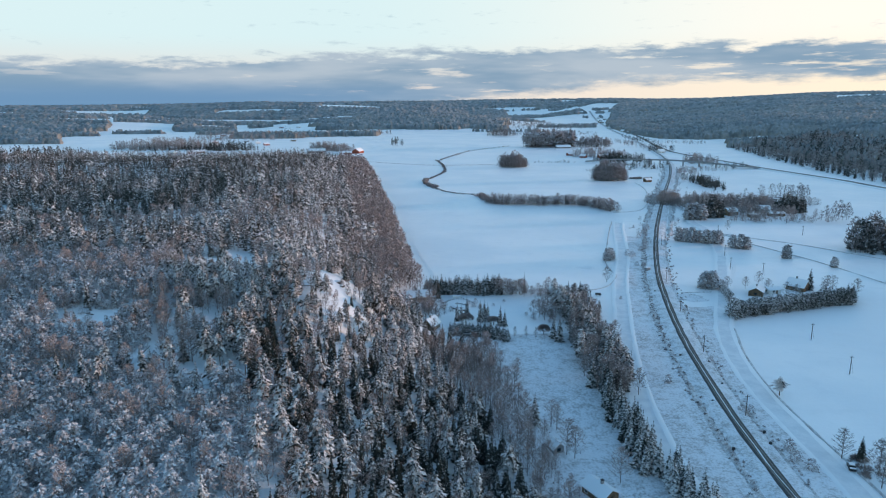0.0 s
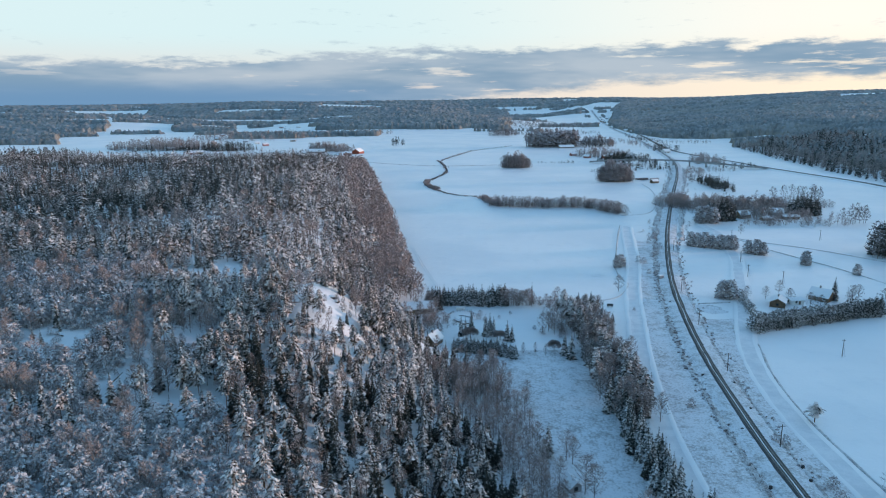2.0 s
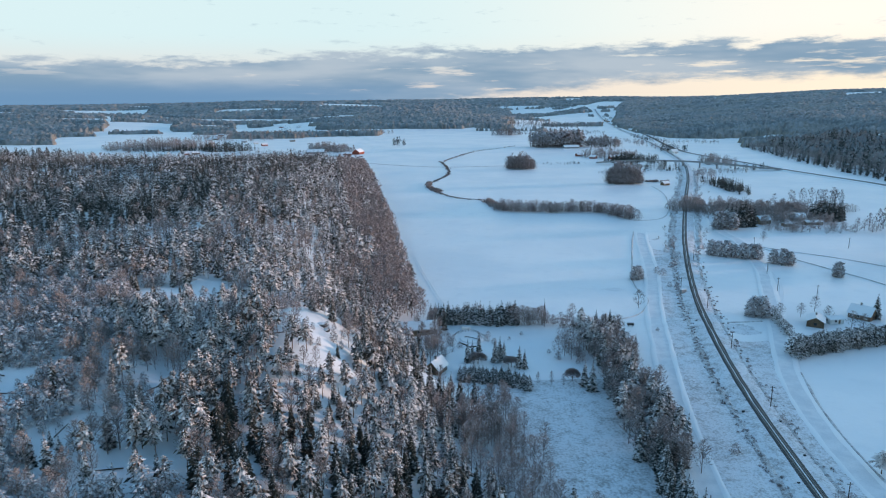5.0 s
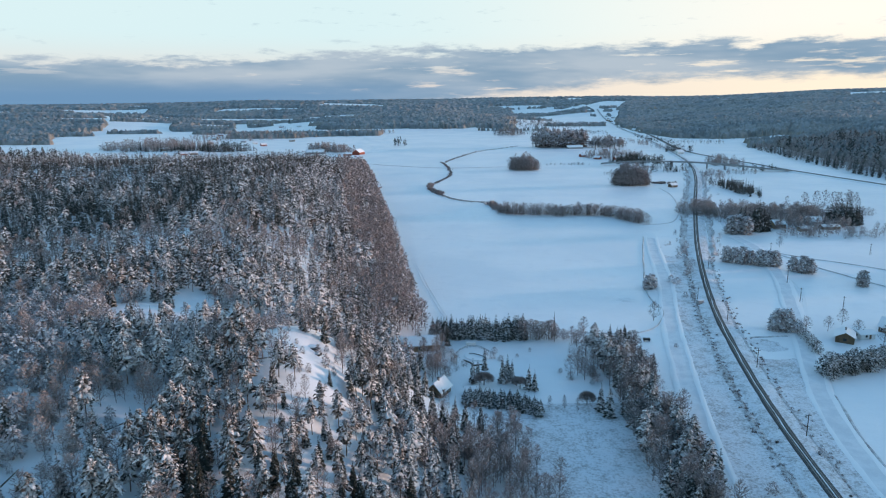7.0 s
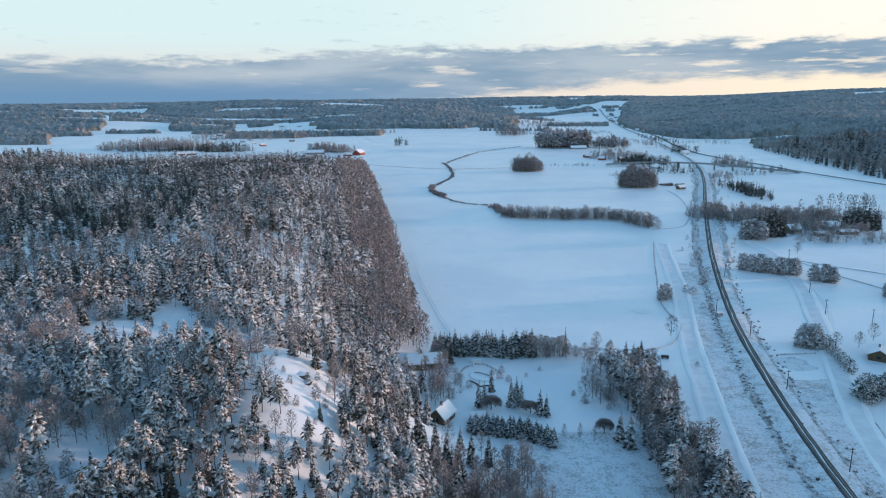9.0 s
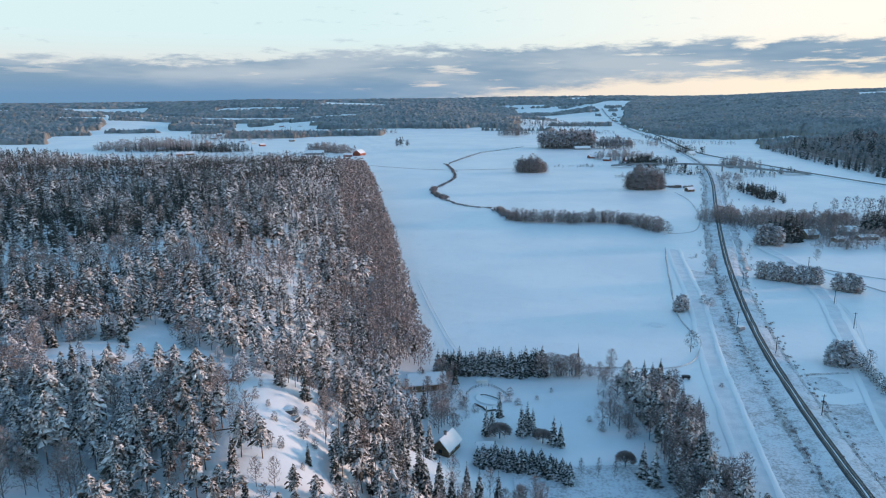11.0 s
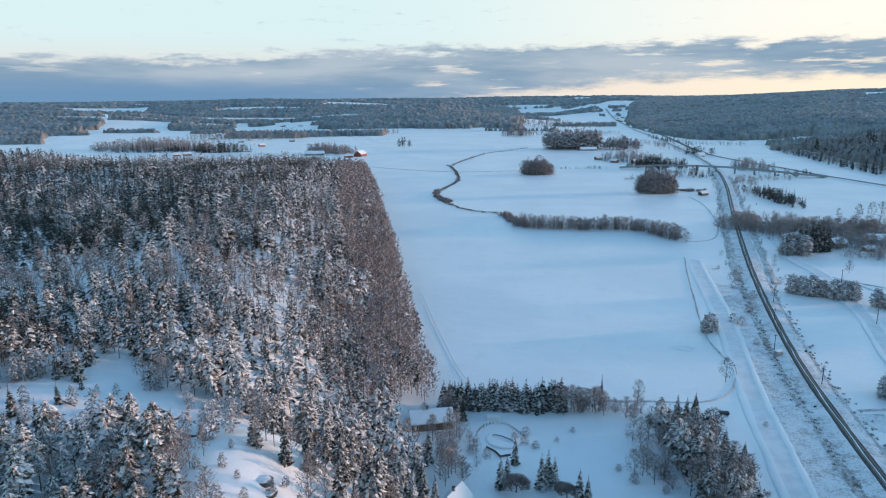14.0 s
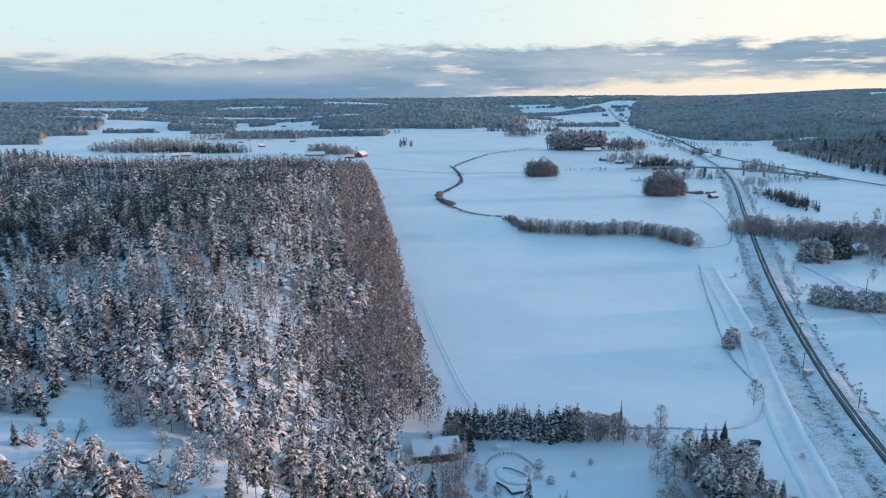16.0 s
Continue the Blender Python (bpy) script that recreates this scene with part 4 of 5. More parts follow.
stand("village_bushes", *in_oval(250, 975, 40, 14, 30, 80), GROVE_W, M_BRUSH, 0.7, "bushes along a village lane", 180)
stand("village_bushes", *in_oval(300, 1130, 44, 40, 130, 81), GROVE_B + MID_S, M_DARK, 1.2, "bushes and conifers round village houses", 181)
stand("crossing_trees", *in_oval(425, 1090, 24, 44, 60, 83), GROVE_B + MID_S, M_BARE, 1.25, "tall leafless trees beside the road bridge", 183)
stand("crossing_trees", *in_oval(345, 925, 16, 16, 26, 84), GROVE_B, M_BARE, 0.9, "leafless trees at the bridge end", 184)
stand("village_bushes", *in_oval(190, 1105, 40, 8, 22, 82), GROVE_W, M_BRUSH, 0.5, "low bushes on a field edge", 182)
stand("far_thicket", *in_oval(340, 2500, 190, 200, 260, 26), FAR_B, M_FROST, 1.50, "frosted thickets on the valley floor", 58)
stand("east_slope_scrub", *in_oval(560, 1560, 60, 40, 60, 27), FAR_B, M_BARE, 0.70, "scrub at the foot of the far hill", 59)

SHRUB_N = [shrub(200 + k, 44, 2.4, 1.5, 0.42) for k in range(4)]
SHRUB_F = [shrub(210 + k, 34, 2.4, 1.7, 1.1) for k in range(3)]


def brush_line(name, points, gap, spread, kinds, mats, size, label, seed, drop=0.0, y_max=None):
    line = curve_through(points, gap)
    r = np.random.default_rng(seed)
    line = line[r.random(len(line)) >= drop]
    return stand(name, line[:, 0] + r.normal(0, spread, len(line)), line[:, 1] + r.normal(0, spread, len(line)), kinds, mats, size, label, seed, "scrub")


offset = lambda line, d: line + normals_2d(line) * d
near_rail = rail_line[(rail_line[:, 1] > 60) & (rail_line[:, 1] < 520)][::6]
mid_rail = rail_line[(rail_line[:, 1] > 500) & (rail_line[:, 1] < 1010)][::10]
grass_line(offset(near_rail, -8.0), 1.9, "dry grass strip along the railway bank")
grass_line(offset(near_rail, 6.6), 0.9, "dry grass strip along the railway bank")
brush_line("trackside_brush", offset(near_rail, -8.0), 0.7, 0.9, SHRUB_N, M_BRUSH, 0.5, "line of bare brushwood along the railway bank", 61, 0.12)
brush_line("trackside_brush", offset(near_rail, 7.2), 1.2, 1.5, SHRUB_N, M_BARE, 0.46, "patchy bare brushwood beside the railway", 62, 0.15)
grass_line(offset(mid_rail, -9.0), 2.4, "dry grass strip along the far railway bank", 3.0)
grass_line(offset(mid_rail, 10.0), 2.6, "dry grass strip along the far railway bank", 3.0)
brush_line("trackside_brush", offset(mid_rail, -10.0), 6.5, 2.6, GROVE_W, M_BRUSH, 0.36, "scattered bushes along the far railway bank", 63, 0.1)
brush_line("trackside_brush", offset(mid_rail, 11.0), 7.5, 3.4, GROVE_W, M_BRUSH, 0.38, "scattered bushes on the far side of the railway", 64, 0.1)
brush_line("creek_thicket", [(48, 672), (72, 660), (100, 656), (128, 656), (148, 640), (162, 612)], 0.7, 3.0, GROVE_W, M_BRUSH, 0.95, "thicket of leafless trees along the creek", 65)
brush_line("creek_thicket", [(42, 720), (48, 690), (56, 668)], 1.2, 1.6, SHRUB_F, M_BRUSH, 2.2, "brown willows along the creek", 66)
brush_line("creek_brush", [(-8, 1159), (2, 1060), (2, 972), (-12, 910), (-22, 856), (-12, 800), (11, 750), (40, 732)], 0.7, 1.4, SHRUB_F, M_FROST, 0.55, "frosted brush along a winding creek", 67, 0.15)
brush_line("creek_brush", [(-22, 880), (-20, 840), (-8, 795)], 1.4, 2.2, SHRUB_F, M_BRUSH, 1.4, "pale willows in the bend of the creek", 68)
brush_line("creek_brush", [(-8, 1159), (20, 1260), (55, 1375), (94, 1435), (150, 1520)], 4.0, 2.0, SHRUB_F, M_BARE, 1.0, "brush along a far ditch", 69, 0.2)
grass_line([(-170, 1196), (-100, 1130), (-20, 1082), (40, 1080), (100, 1090)], 2.0)
grass_line([(160, 606), (185, 615), (204, 650), (218, 690), (238, 770), (244, 830)], 0.6)
grass_line([(207, 520), (229, 492), (255, 466), (276, 436), (300, 400)], 0.6)
grass_line([(213, 520), (221, 490), (224, 470), (232, 444), (243, 410), (252, 365), (262, 330)], 0.6)
grass_line([(118, 150), (119, 190), (120, 220), (126, 256), (135, 287)], 0.6)
grass_line([(44, 352), (60, 352), (79, 351), (91, 356), (99, 367), (105, 381), (105, 395), (109, 425), (135, 520), (147, 560)], 0.45)
grass_line([(131, 345), (148, 346)], 0.8)

# single shrubs and hedge bushes
stemless = lambda pair: [None, pair[1]]
shrub_meshes = [stemless(split_tree(k, "shrub", M_BRUSH)) for k in (frosted(220, 170, 2.6, 0.48, 0.0, 1.8), frosted(221, 170, 2.4, 0.55, 0.0, 1.8))]
frost_meshes = [stemless(split_tree(k, "shrub", M_FROST)) for k in (frosted(222, 430, 3.2, 0.29, 0.0, 2.0), frosted(223, 430, 3.0, 0.31, 0.0, 2.0))]
for k, (x, y, s) in enumerate([(85, 229, 1.1), (128, 430, 1.5), (126, 434, 1.4), (144, 455, 1.6), (104, 203, 1.2), (102, 205, 1.0), (105, 180, 1.3), (104, 174, 1.2), (106, 169, 1.2), (108, 247, 1.0),
                              (45, 303, 1.0), (52, 298, 0.7), (42, 309, 0.6), (151, 470, 1.7), (139, 447, 1.2), (150, 490, 1.6), (158, 505, 1.5), (165, 520, 1.8), (95, 334, 0.6), (127, 402, 1.0), (124, 405, 1.0),
                              (14, 326, 0.8), (18, 329, 0.9), (17, 324, 0.9), (20, 321, 0.8), (1, 318, 1.0), (5, 316, 0.9), (27, 325, 0.5), (33, 331, 0.5)]):
    plant("shrub", shrub_meshes[k % 2], x, y, s * 1.2, "bare brown shrub in the snow", "shrub", "shrubs on the verge", k)
for k, (x, y, s) in enumerate([(177, 481, 1.7), (181, 478, 1.8), (185, 476, 1.8), (189, 474, 1.6), (193, 470, 1.7), (197, 468, 1.8), (201, 467, 1.7), (207, 457, 1.6), (211, 453, 1.7), (214, 451, 1.6), (228, 423, 1.5),
                              (147, 354, 1.7), (151, 353, 1.7), (149, 357, 1.6), (109, 421, 1.3), (112, 424, 1.4), (216, 567, 2.4), (222, 571, 2.6), (227, 566, 2.3), (231, 430, 1.0), (245, 398, 1.1)]):
    plant("shrub", frost_meshes[k % 2], x, y, s * 1.9, "rounded frosted shrub at a field edge", "shrub", "frosted field shrubs", k)

# ---- spruce hedges, roadside spruces and yard trees ----
hedge_meshes = [split_tree(k, "hedge_spruce", M_HEDGE_SHADE) for k in NEAR_S]
row_meshes = [split_tree(k, "row_spruce", M_SPRUCE) for k in NEAR_S]
bush_meshes = [split_tree(frosted(70 + k, 210, 6.0, 0.36, 0.02, 1.4), "hedge_bush", M_SPRUCE) for k in range(4)]
pine_meshes = [split_tree(k, "pine", M_PINE) for k in NEAR_P]
bare_meshes = [split_tree(k, "birch", M_BARE) for k in NEAR_B]
frosted_meshes = [split_tree(k, "birch", M_FROST) for k in NEAR_B]
hr = np.random.default_rng(77)
for k, x in enumerate(np.linspace(-8, 32, 54)):
    plant("hedge_spruce", hedge_meshes[k % 4], x, 347.5 - 0.05 * x + hr.normal(0, 1.0), hr.uniform(0.56, 0.90), "slim snowy spruce in a row along the field", "spruce tree", "spruces of the field hedge", hr.random() * 6, 1.45)
for x, y, s, w in ((-6, 343, 0.72, 1.3), (-1.5, 338, 0.78, 0.8), (46, 349.5, 0.86, 0.55), (75, 341, 0.66, 1.2), (-3, 345, 0.8, 1.1)):
    plant("spruce_tree", hedge_meshes[int(abs(x)) % 4], x, y, s, "single snowy spruce beside the field", "spruce tree", "", hr.random() * 6, w)
for k, x in enumerate(np.linspace(30, 45, 16)):
    plant("birch_tree", bare_meshes[k % 4], x, 345 + hr.normal(0, 1.2), hr.uniform(0.6, 0.8), "small leafless tree at the end of the hedge", "birch tree", "small trees by the hedge", hr.random() * 6, 1.4)
plant("birch_tree", bare_meshes[0], 60, 354, 0.62, "open-crowned leafless tree at the field corner", "birch tree", "", 1.0, 1.4)
# dense rows beside the lane
for k in range(92):
    u = k / 91
    x, y = 63.5 - 4 * math.sin(u * 2.6) + hr.normal(0, 1.9) + (3.5 if u < 0.25 else 0), 146 + 78 * u + hr.normal(0, 0.6)
    plant("spruce_tree", (row_meshes + row_meshes[:2] + hedge_meshes[:2])[k % 8], x, y, hr.uniform(0.66, 0.90), "dark spruce in a dense row beside the lane", "spruce tree", "roadside spruces", hr.random() * 6, 1.1)
for k in range(170):
    u = hr.random()
    x, y = 54 + 17 * hr.random() + 4 * u, 216 + 112 * u
    kind = (0, 2, 3, 2, 2, 1, 3, 4)[k % 8]
    meshes, nm, lab, cat = (row_meshes, "spruce_tree", "snowy spruce in the belt beside the lane", "spruce tree") if kind in (0, 1) else (bare_meshes if kind == 2 else frosted_meshes, "birch_tree", "leafless tree in the belt beside the lane", "birch tree") if kind in (2, 3) else (pine_meshes, "pine_tree", "snowy pine in the belt beside the lane", "pine tree")
    plant(nm, meshes[k % 4], x, y, hr.uniform(0.72, 1.02), lab, cat, "tree belt beside the lane", hr.random() * 6, 1.15)
for x, y, s in ((72, 300, 0.6), (75.5, 301, 0.62), (74, 298, 0.5), (63, 331, 0.62), (68, 338, 0.6), (71, 338, 0.55), (52, 272, 0.78), (50, 276, 0.7), (31, 197, 0.75), (67, 318, 0.6), (75, 317, 0.6), (79, 313, 0.45)):
    plant("spruce_tree", row_meshes[int(x) % 4], x, y, s * 1.18, "snowy spruce at the edge of the meadow", "spruce tree", "meadow spruces", hr.random() * 6, 1.1)
for x, y, s in ((45, 304, 0.62), (48, 306, 0.6), (50, 302, 0.6), (54, 306, 0.6), (57, 312, 0.66), (59, 318, 0.66), (55, 325, 0.6), (53, 334, 0.55), (52, 340, 0.5), (57, 345, 0.5), (61, 300, 0.6), (76, 272, 0.66), (36, 195, 0.66), (37.5, 193, 0.6), (27, 222, 0.7), (29, 232, 0.6), (50, 163, 0.75), (38, 178, 0.8), (40, 176, 0.7)):
    plant("birch_tree", bare_meshes[int(y) % 4], x, y, s * 1.3, "leafless tree at the edge of the meadow", "birch tree", "meadow birches", hr.random() * 6, 1.3)
for x, y in ((33, 276.5), (38, 277), (42, 275)):
    plant("birch_tree", frosted_meshes[int(x) % 4], x, y, 0.5, "slender frosted young birch in the yard", "birch tree", "young yard birches", x, 0.7)
ball = split_tree(ball_tree(300, 1500), "round_tree", M_BARE)
for x, y, s, w in ((46.5, 281, 1.05, 1.0), (12, 298, 1.0, 1.35), (25, 295, 0.9, 1.1), (24, 297, 0.75, 1.0)):
    plant("round_tree", ball, x, y, s, "brown clipped tree with a mushroom-shaped crown", "tree", "clipped yard trees", x, w)
for x, y, s in ((19, 300, 0.72), (21, 302, 0.7), (28, 294, 0.66), (8, 300, 0.66), (10, 303, 0.55), (22.5, 300.5, 0.62), (30, 293, 0.55)):
    plant("spruce_tree", row_meshes[int(x) % 4], x, y, s * 1.15, "snowy spruce in the yard garden", "spruce tree", "garden spruces", hr.random() * 6, 1.05)
for k in range(48):
    u = (k // 2) / 23
    plant("hedge_spruce", hedge_meshes[k % 4], 5 + 25 * u + hr.normal(0, 0.6), 282 - 9 * u * u + 2.6 * (k % 2) + hr.normal(0, 0.4), hr.uniform(0.38, 0.48), "low snowy spruce in the thick garden hedge", "spruce tree", "garden hedge spruces", hr.random() * 6, 1.9)
for k in range(34):
    u = hr.random()
    plant("birch_tree", bare_meshes[k % 4], -5 + 25 * hr.random(), 226 + 40 * u, hr.uniform(0.7, 1.0), "tall leafless tree below the yard", "birch tree", "trees below the yard", hr.random() * 6, 1.0)
for k in range(20):
    plant("birch_tree", bare_meshes[k % 4], -14 + 12 * hr.random(), 300 + 44 * hr.random(), hr.uniform(0.6, 0.85), "leafless tree round the yard house", "birch tree", "trees round the yard house", hr.random() * 6, 1.1)
for x, y, s in ((-6, 258, 0.9), (4, 260, 0.85), (-9, 277, 0.95), (-12, 285, 1.05), (-9.5, 289, 0.8), (-13, 293, 1.0), (1, 267, 0.6), (-3, 252, 0.9), (-14, 300, 0.9), (-12, 312, 0.9), (-11, 259, 0.9), (9, 262, 0.8), (13, 312, 0.7)):
    plant("spruce_tree", row_meshes[int(y) % 4], x, y, s, "tall dark snowy spruce beside the yard house", "spruce tree", "yard spruces", hr.random() * 6, 0.9)
for k in range(18):
    plant(*((("pine_tree", pine_meshes[k % 6]) if k % 3 else ("spruce_tree", row_meshes[k % 4])) + (-20 + 13 * hr.random(), 224 + 24 * hr.random(), hr.uniform(0.65, 0.9))), "snowy conifer on the slope above the yard", "conifer", "conifers above the yard", hr.random() * 6, 1.1)
# farm garden east of the railway
plant("pine_tree", pine_meshes[1], 121, 217.5, 0.5, "round bushy pine beside the farm lane", "pine tree", "", 1.0, 2.0)
for k in range(72):
    u = k / 71
    plant("hedge_bush", bush_meshes[k % 4], 141 + 70 * u + hr.normal(0, 0.5), 305 + 20 * u + hr.normal(0, 1.6), hr.uniform(1.05, 1.45), "bushy snowy conifer in the thick farm hedge", "hedge bush", "farm hedge bushes", hr.random() * 6, 1.0)
for k in range(8):
    plant("hedge_bush", bush_meshes[k % 4], 150 + 0.9 * k, 326 + 4.0 * k, hr.uniform(0.8, 1.05), "frosted low conifer bush beside the farm lane", "hedge bush", "farm lane hedge", hr.random() * 6, 1.0)
for x, y, s, w in ((203, 349, 0.95, 1.2), (213, 331, 0.7, 1.5), (217, 333, 0.62, 1.5), (123, 174, 0.62, 1.1)):
    plant("spruce_tree", hedge_meshes[int(x) % 4], x, y, s, "dark spruce standing over the snow", "spruce tree", "", hr.random() * 6, w)
for x, y, s in ((178, 345, 0.5), (183, 335, 0.55), (187, 333, 0.5), (180, 360, 0.5), (210, 345, 0.6), (215, 348, 0.55), (222, 338, 0.6), (158, 350, 0.5), (118, 175, 0.62), (123, 166, 0.7), (126, 168, 0.65), (120, 160, 0.6), (206, 340, 0.5), (169, 352, 0.45), (230, 520, 0.5), (96, 368, 0.6)):
    plant("birch_tree", frosted_meshes[int(x) % 4], x, y, s * 1.35, "leafless garden tree pale with frost", "birch tree", "farm garden trees", hr.random() * 6, 1.4)


# ---- houses ----
def house(name, x, y, turn, length, width, wall_h, roof_h, wall, label, chimney=True, bare_roof=None, windows=3, porch=False, group=""):
    """A gabled house along its own x axis: walls, snow-laden roof, chimney, windows with frames, door."""
    ob = tagged(new(name), label, "house", group)
    ob.matrix_basis = pose(x, y, land_z(x, y) - 0.1, 0, 0, turn)
    a, b = length / 2, width / 2
    bm = bmesh.new()
    prism(bm, [(-a, -b, 0), (-a, b, 0), (-a, b, wall_h), (-a, 0, wall_h + roof_h), (-a, -b, wall_h)], [(a, -b, 0), (a, b, 0), (a, b, wall_h), (a, 0, wall_h + roof_h), (a, -b, wall_h)])
    part("wall", bm_mesh("wall", bm, [wall]), ob)
    o, t, drop = 0.6, 0.34, roof_h * 0.6 / b
    for s in (-1, 1):
        bm = bmesh.new()
        ring = lambda q: [(q, s * (b + o), wall_h - drop), (q, s * (b + o), wall_h - drop + t), (q, 0, wall_h + roof_h + t + 0.06), (q, 0, wall_h + roof_h + 0.06)]
        prism(bm, ring(-a - o)[::s], ring(a + o)[::s])
        bmesh.ops.bevel(bm, geom=bm.edges[:], offset=0.09, segments=2, affect="EDGES")
        part("roof", bm_mesh("roof", bm, [bare_roof or SNOW]), ob, "metal roof sheet" if bare_roof else "roof slope under thick snow")
        for k in range(windows):
            u = -a + length * (k + 0.5 + 0.1 * s) / windows
            bm = bmesh.new()
            for q in ((u - 0.62, u - 0.5, 0.95, 2.15), (u + 0.5, u + 0.62, 0.95, 2.15), (u - 0.62, u + 0.62, 2.15, 2.27), (u - 0.62, u + 0.62, 0.83, 0.95)):
                box(bm, q[0], q[1], s * b - 0.04, s * b + 0.04, q[2], q[3])
            w = part("window_frame", bm_mesh("window_frame", bm, [WHITE_PAINT]), ob, "white window frame")
            bm = bmesh.new()
            box(bm, u - 0.5, u + 0.5, s * b - 0.03, s * b + 0.015, 0.95, 2.15)
            part("pane", bm_mesh("pane", bm, [GLASS]), w)
    for s in (-1, 1):
        bm = bmesh.new()
        box(bm, s * a - 0.03, s * a + 0.03, -0.6, 0.6, wall_h * 0.36, wall_h * 0.36 + 1.2)
        part("window", bm_mesh("window", bm, [GLASS]), ob, "gable window")
    bm = bmesh.new()
    box(bm, a * 0.2, a * 0.2 + 0.95, -b - 0.05, -b + 0.02, 0.1, 2.1)
    part("door", bm_mesh("door", bm, [BROWN]), ob, "brown boarded door")
    if chimney:
        bm = bmesh.new()
        box(bm, -a * 0.25, -a * 0.25 + 0.7, -0.35, 0.35, wall_h + roof_h * 0.6, wall_h + roof_h + 1.2)
        c = part("chimney", bm_mesh("chimney", bm, [CONCRETE]), ob, "grey chimney")
        bm = bmesh.new()
        box(bm, -a * 0.25 - 0.06, -a * 0.25 + 0.76, -0.41, 0.41, wall_h + roof_h + 1.2, wall_h + roof_h + 1.32)
        part("cap", bm_mesh("cap", bm, [DARK_METAL]), c, "dark chimney cap")
    return ob


house("yard_house", -12, 336, 10, 13, 9, 2.9, 2.2, OCHRE, "low ochre wooden house with snow-covered roof among trees", windows=4)
house("cottage", -4.5, 291, 62, 7.5, 5.5, 2.6, 2.7, BROWN, "steep-roofed brown cottage beside the yard")
house("shed", 7, 290, 5, 4.5, 3.2, 2.2, 0.9, BROWN, "small brown garden shed under snow", chimney=False, windows=1)
house("shed", 5.5, 246, 75, 6.5, 5, 2.6, 2.2, GREY_WALL, "grey shed with a snowy roof among birches", chimney=False, windows=1)
house("cabin", 43, 157, 120, 8, 5.5, 2.6, 1.6, BROWN, "brown cabin with half-bare metal roof in the meadow", bare_roof=None, windows=2)
house("shed", 35, 181, 110, 4.5, 3.4, 2.2, 1.3, GREY_WALL, "small grey shed with snowy roof", chimney=False, windows=1)
house("farmhouse", 170, 341, 60, 9, 7, 2.8, 1.9, BROWN, "brown farmhouse with broad snowy roof behind a hedge", windows=3)
house("farmhouse", 197, 350, -52, 9.5, 7.5, 2.8, 3.2, BROWN, "brown gabled farmhouse with steep snowy roof", windows=3)
house("garage", 180, 344, 8, 7, 5, 2.4, 0.8, WHITE_PAINT, "pale garage with flat snowy roof", chimney=False, windows=1)
house("villa", 238, 668, 30, 12, 9, 4.5, 3.4, WHITE_PAINT, "white two-storey villa with snowy roof")
house("farm_building", 262, 590, 20, 11, 8, 3.5, 3.0, OCHRE, "yellow farm building with snowy roof among trees")
house("farm_building", 297, 602, -15, 11, 8, 3.4, 3.0, GREY_WALL, "grey farm building under snow among trees")
house("shed", 300, 583, 5, 14, 6, 2.6, 1.0, BROWN, "long low brown shed under snow", chimney=False)
house("shed", 276, 577, 15, 7, 5, 2.4, 1.0, OCHRE, "ochre shed at the edge of the farm", chimney=False, windows=2)
house("cow_barn", -262, 1376, 5, 36, 13, 3.5, 4.5, GREY_WALL, "long grey barn with snowy roof at the far farm", chimney=False, windows=6)
house("red_barn", -172, 1345, 75, 26, 15, 5.0, 5.5, RED_PAINT, "red wooden barn with snowy roof at the far farm", chimney=False, windows=4)
house("red_shed", -190, 1322, 10, 16, 9, 3.4, 2.6, RED_PAINT, "low red shed in front of the barn", chimney=False, windows=3)
house("ridge_barn", 262, 1444, 8, 32, 11, 3.2, 3.6, GREY_WALL, "long low barn under the ridge wood", chimney=False, windows=5)
house("road_house", 425, 1290, 20, 13, 10, 4.2, 3.4, WHITE_PAINT, "white house beside the railway crossing")
house("bridge_house", 300, 1055, 10, 16, 9, 3.6, 2.6, WHITE_PAINT, "pale house beside the road bridge")
house("track_house", 262, 838, 25, 9, 6, 2.8, 2.0, BROWN, "small dark house by the railway", windows=2)
vr = np.random.default_rng(91)
for k, (x, y) in enumerate([(-560, 1368), (-520, 1372), (-505, 1385), (-610, 1500), (-700, 1560), (-665, 1680), (-590, 1720), (-520, 1760), (-470, 1690), (-430, 1620), (-640, 1900), (-560, 2020), (-480, 2060), (-690, 2090), (-400, 1780),
                            (-590, 2250), (-540, 2500), (-620, 2560), (-480, 2620), (-760, 2240), (-820, 2300), (-400, 2250)]):
    house("village_house", x, y, vr.uniform(-40, 40), vr.uniform(11, 16), 9, 3.4, 3.2, (WHITE_PAINT, RED_PAINT, OCHRE, GREY_WALL)[k % 4], ("white", "red", "ochre", "grey")[k % 4] + " house with snowy roof in the far village", group="far village houses", windows=2)
for k, (x, y) in enumerate([(-560, 2960), (-500, 2985), (-430, 2950)]):
    house("far_barn", x, y, 5, 62, 22, 8, 5, WHITE_PAINT, "large pale farm hall in a far field", chimney=False, windows=6, group="far farm halls")
for k in range(26):
    y = vr.uniform(1950, 3300)
    x = east_edge(y) + vr.uniform(-20, 120) - (40 if y > 2600 else 0)
    house("town_house", x, y, vr.uniform(-60, 60), vr.uniform(11, 16), 9, 4.5, 3.2, (WHITE_PAINT, GREY_WALL, OCHRE)[k % 3], ("white", "grey", "ochre")[k % 3] + " house with snowy roof along the valley road", group="far valley houses", windows=2)
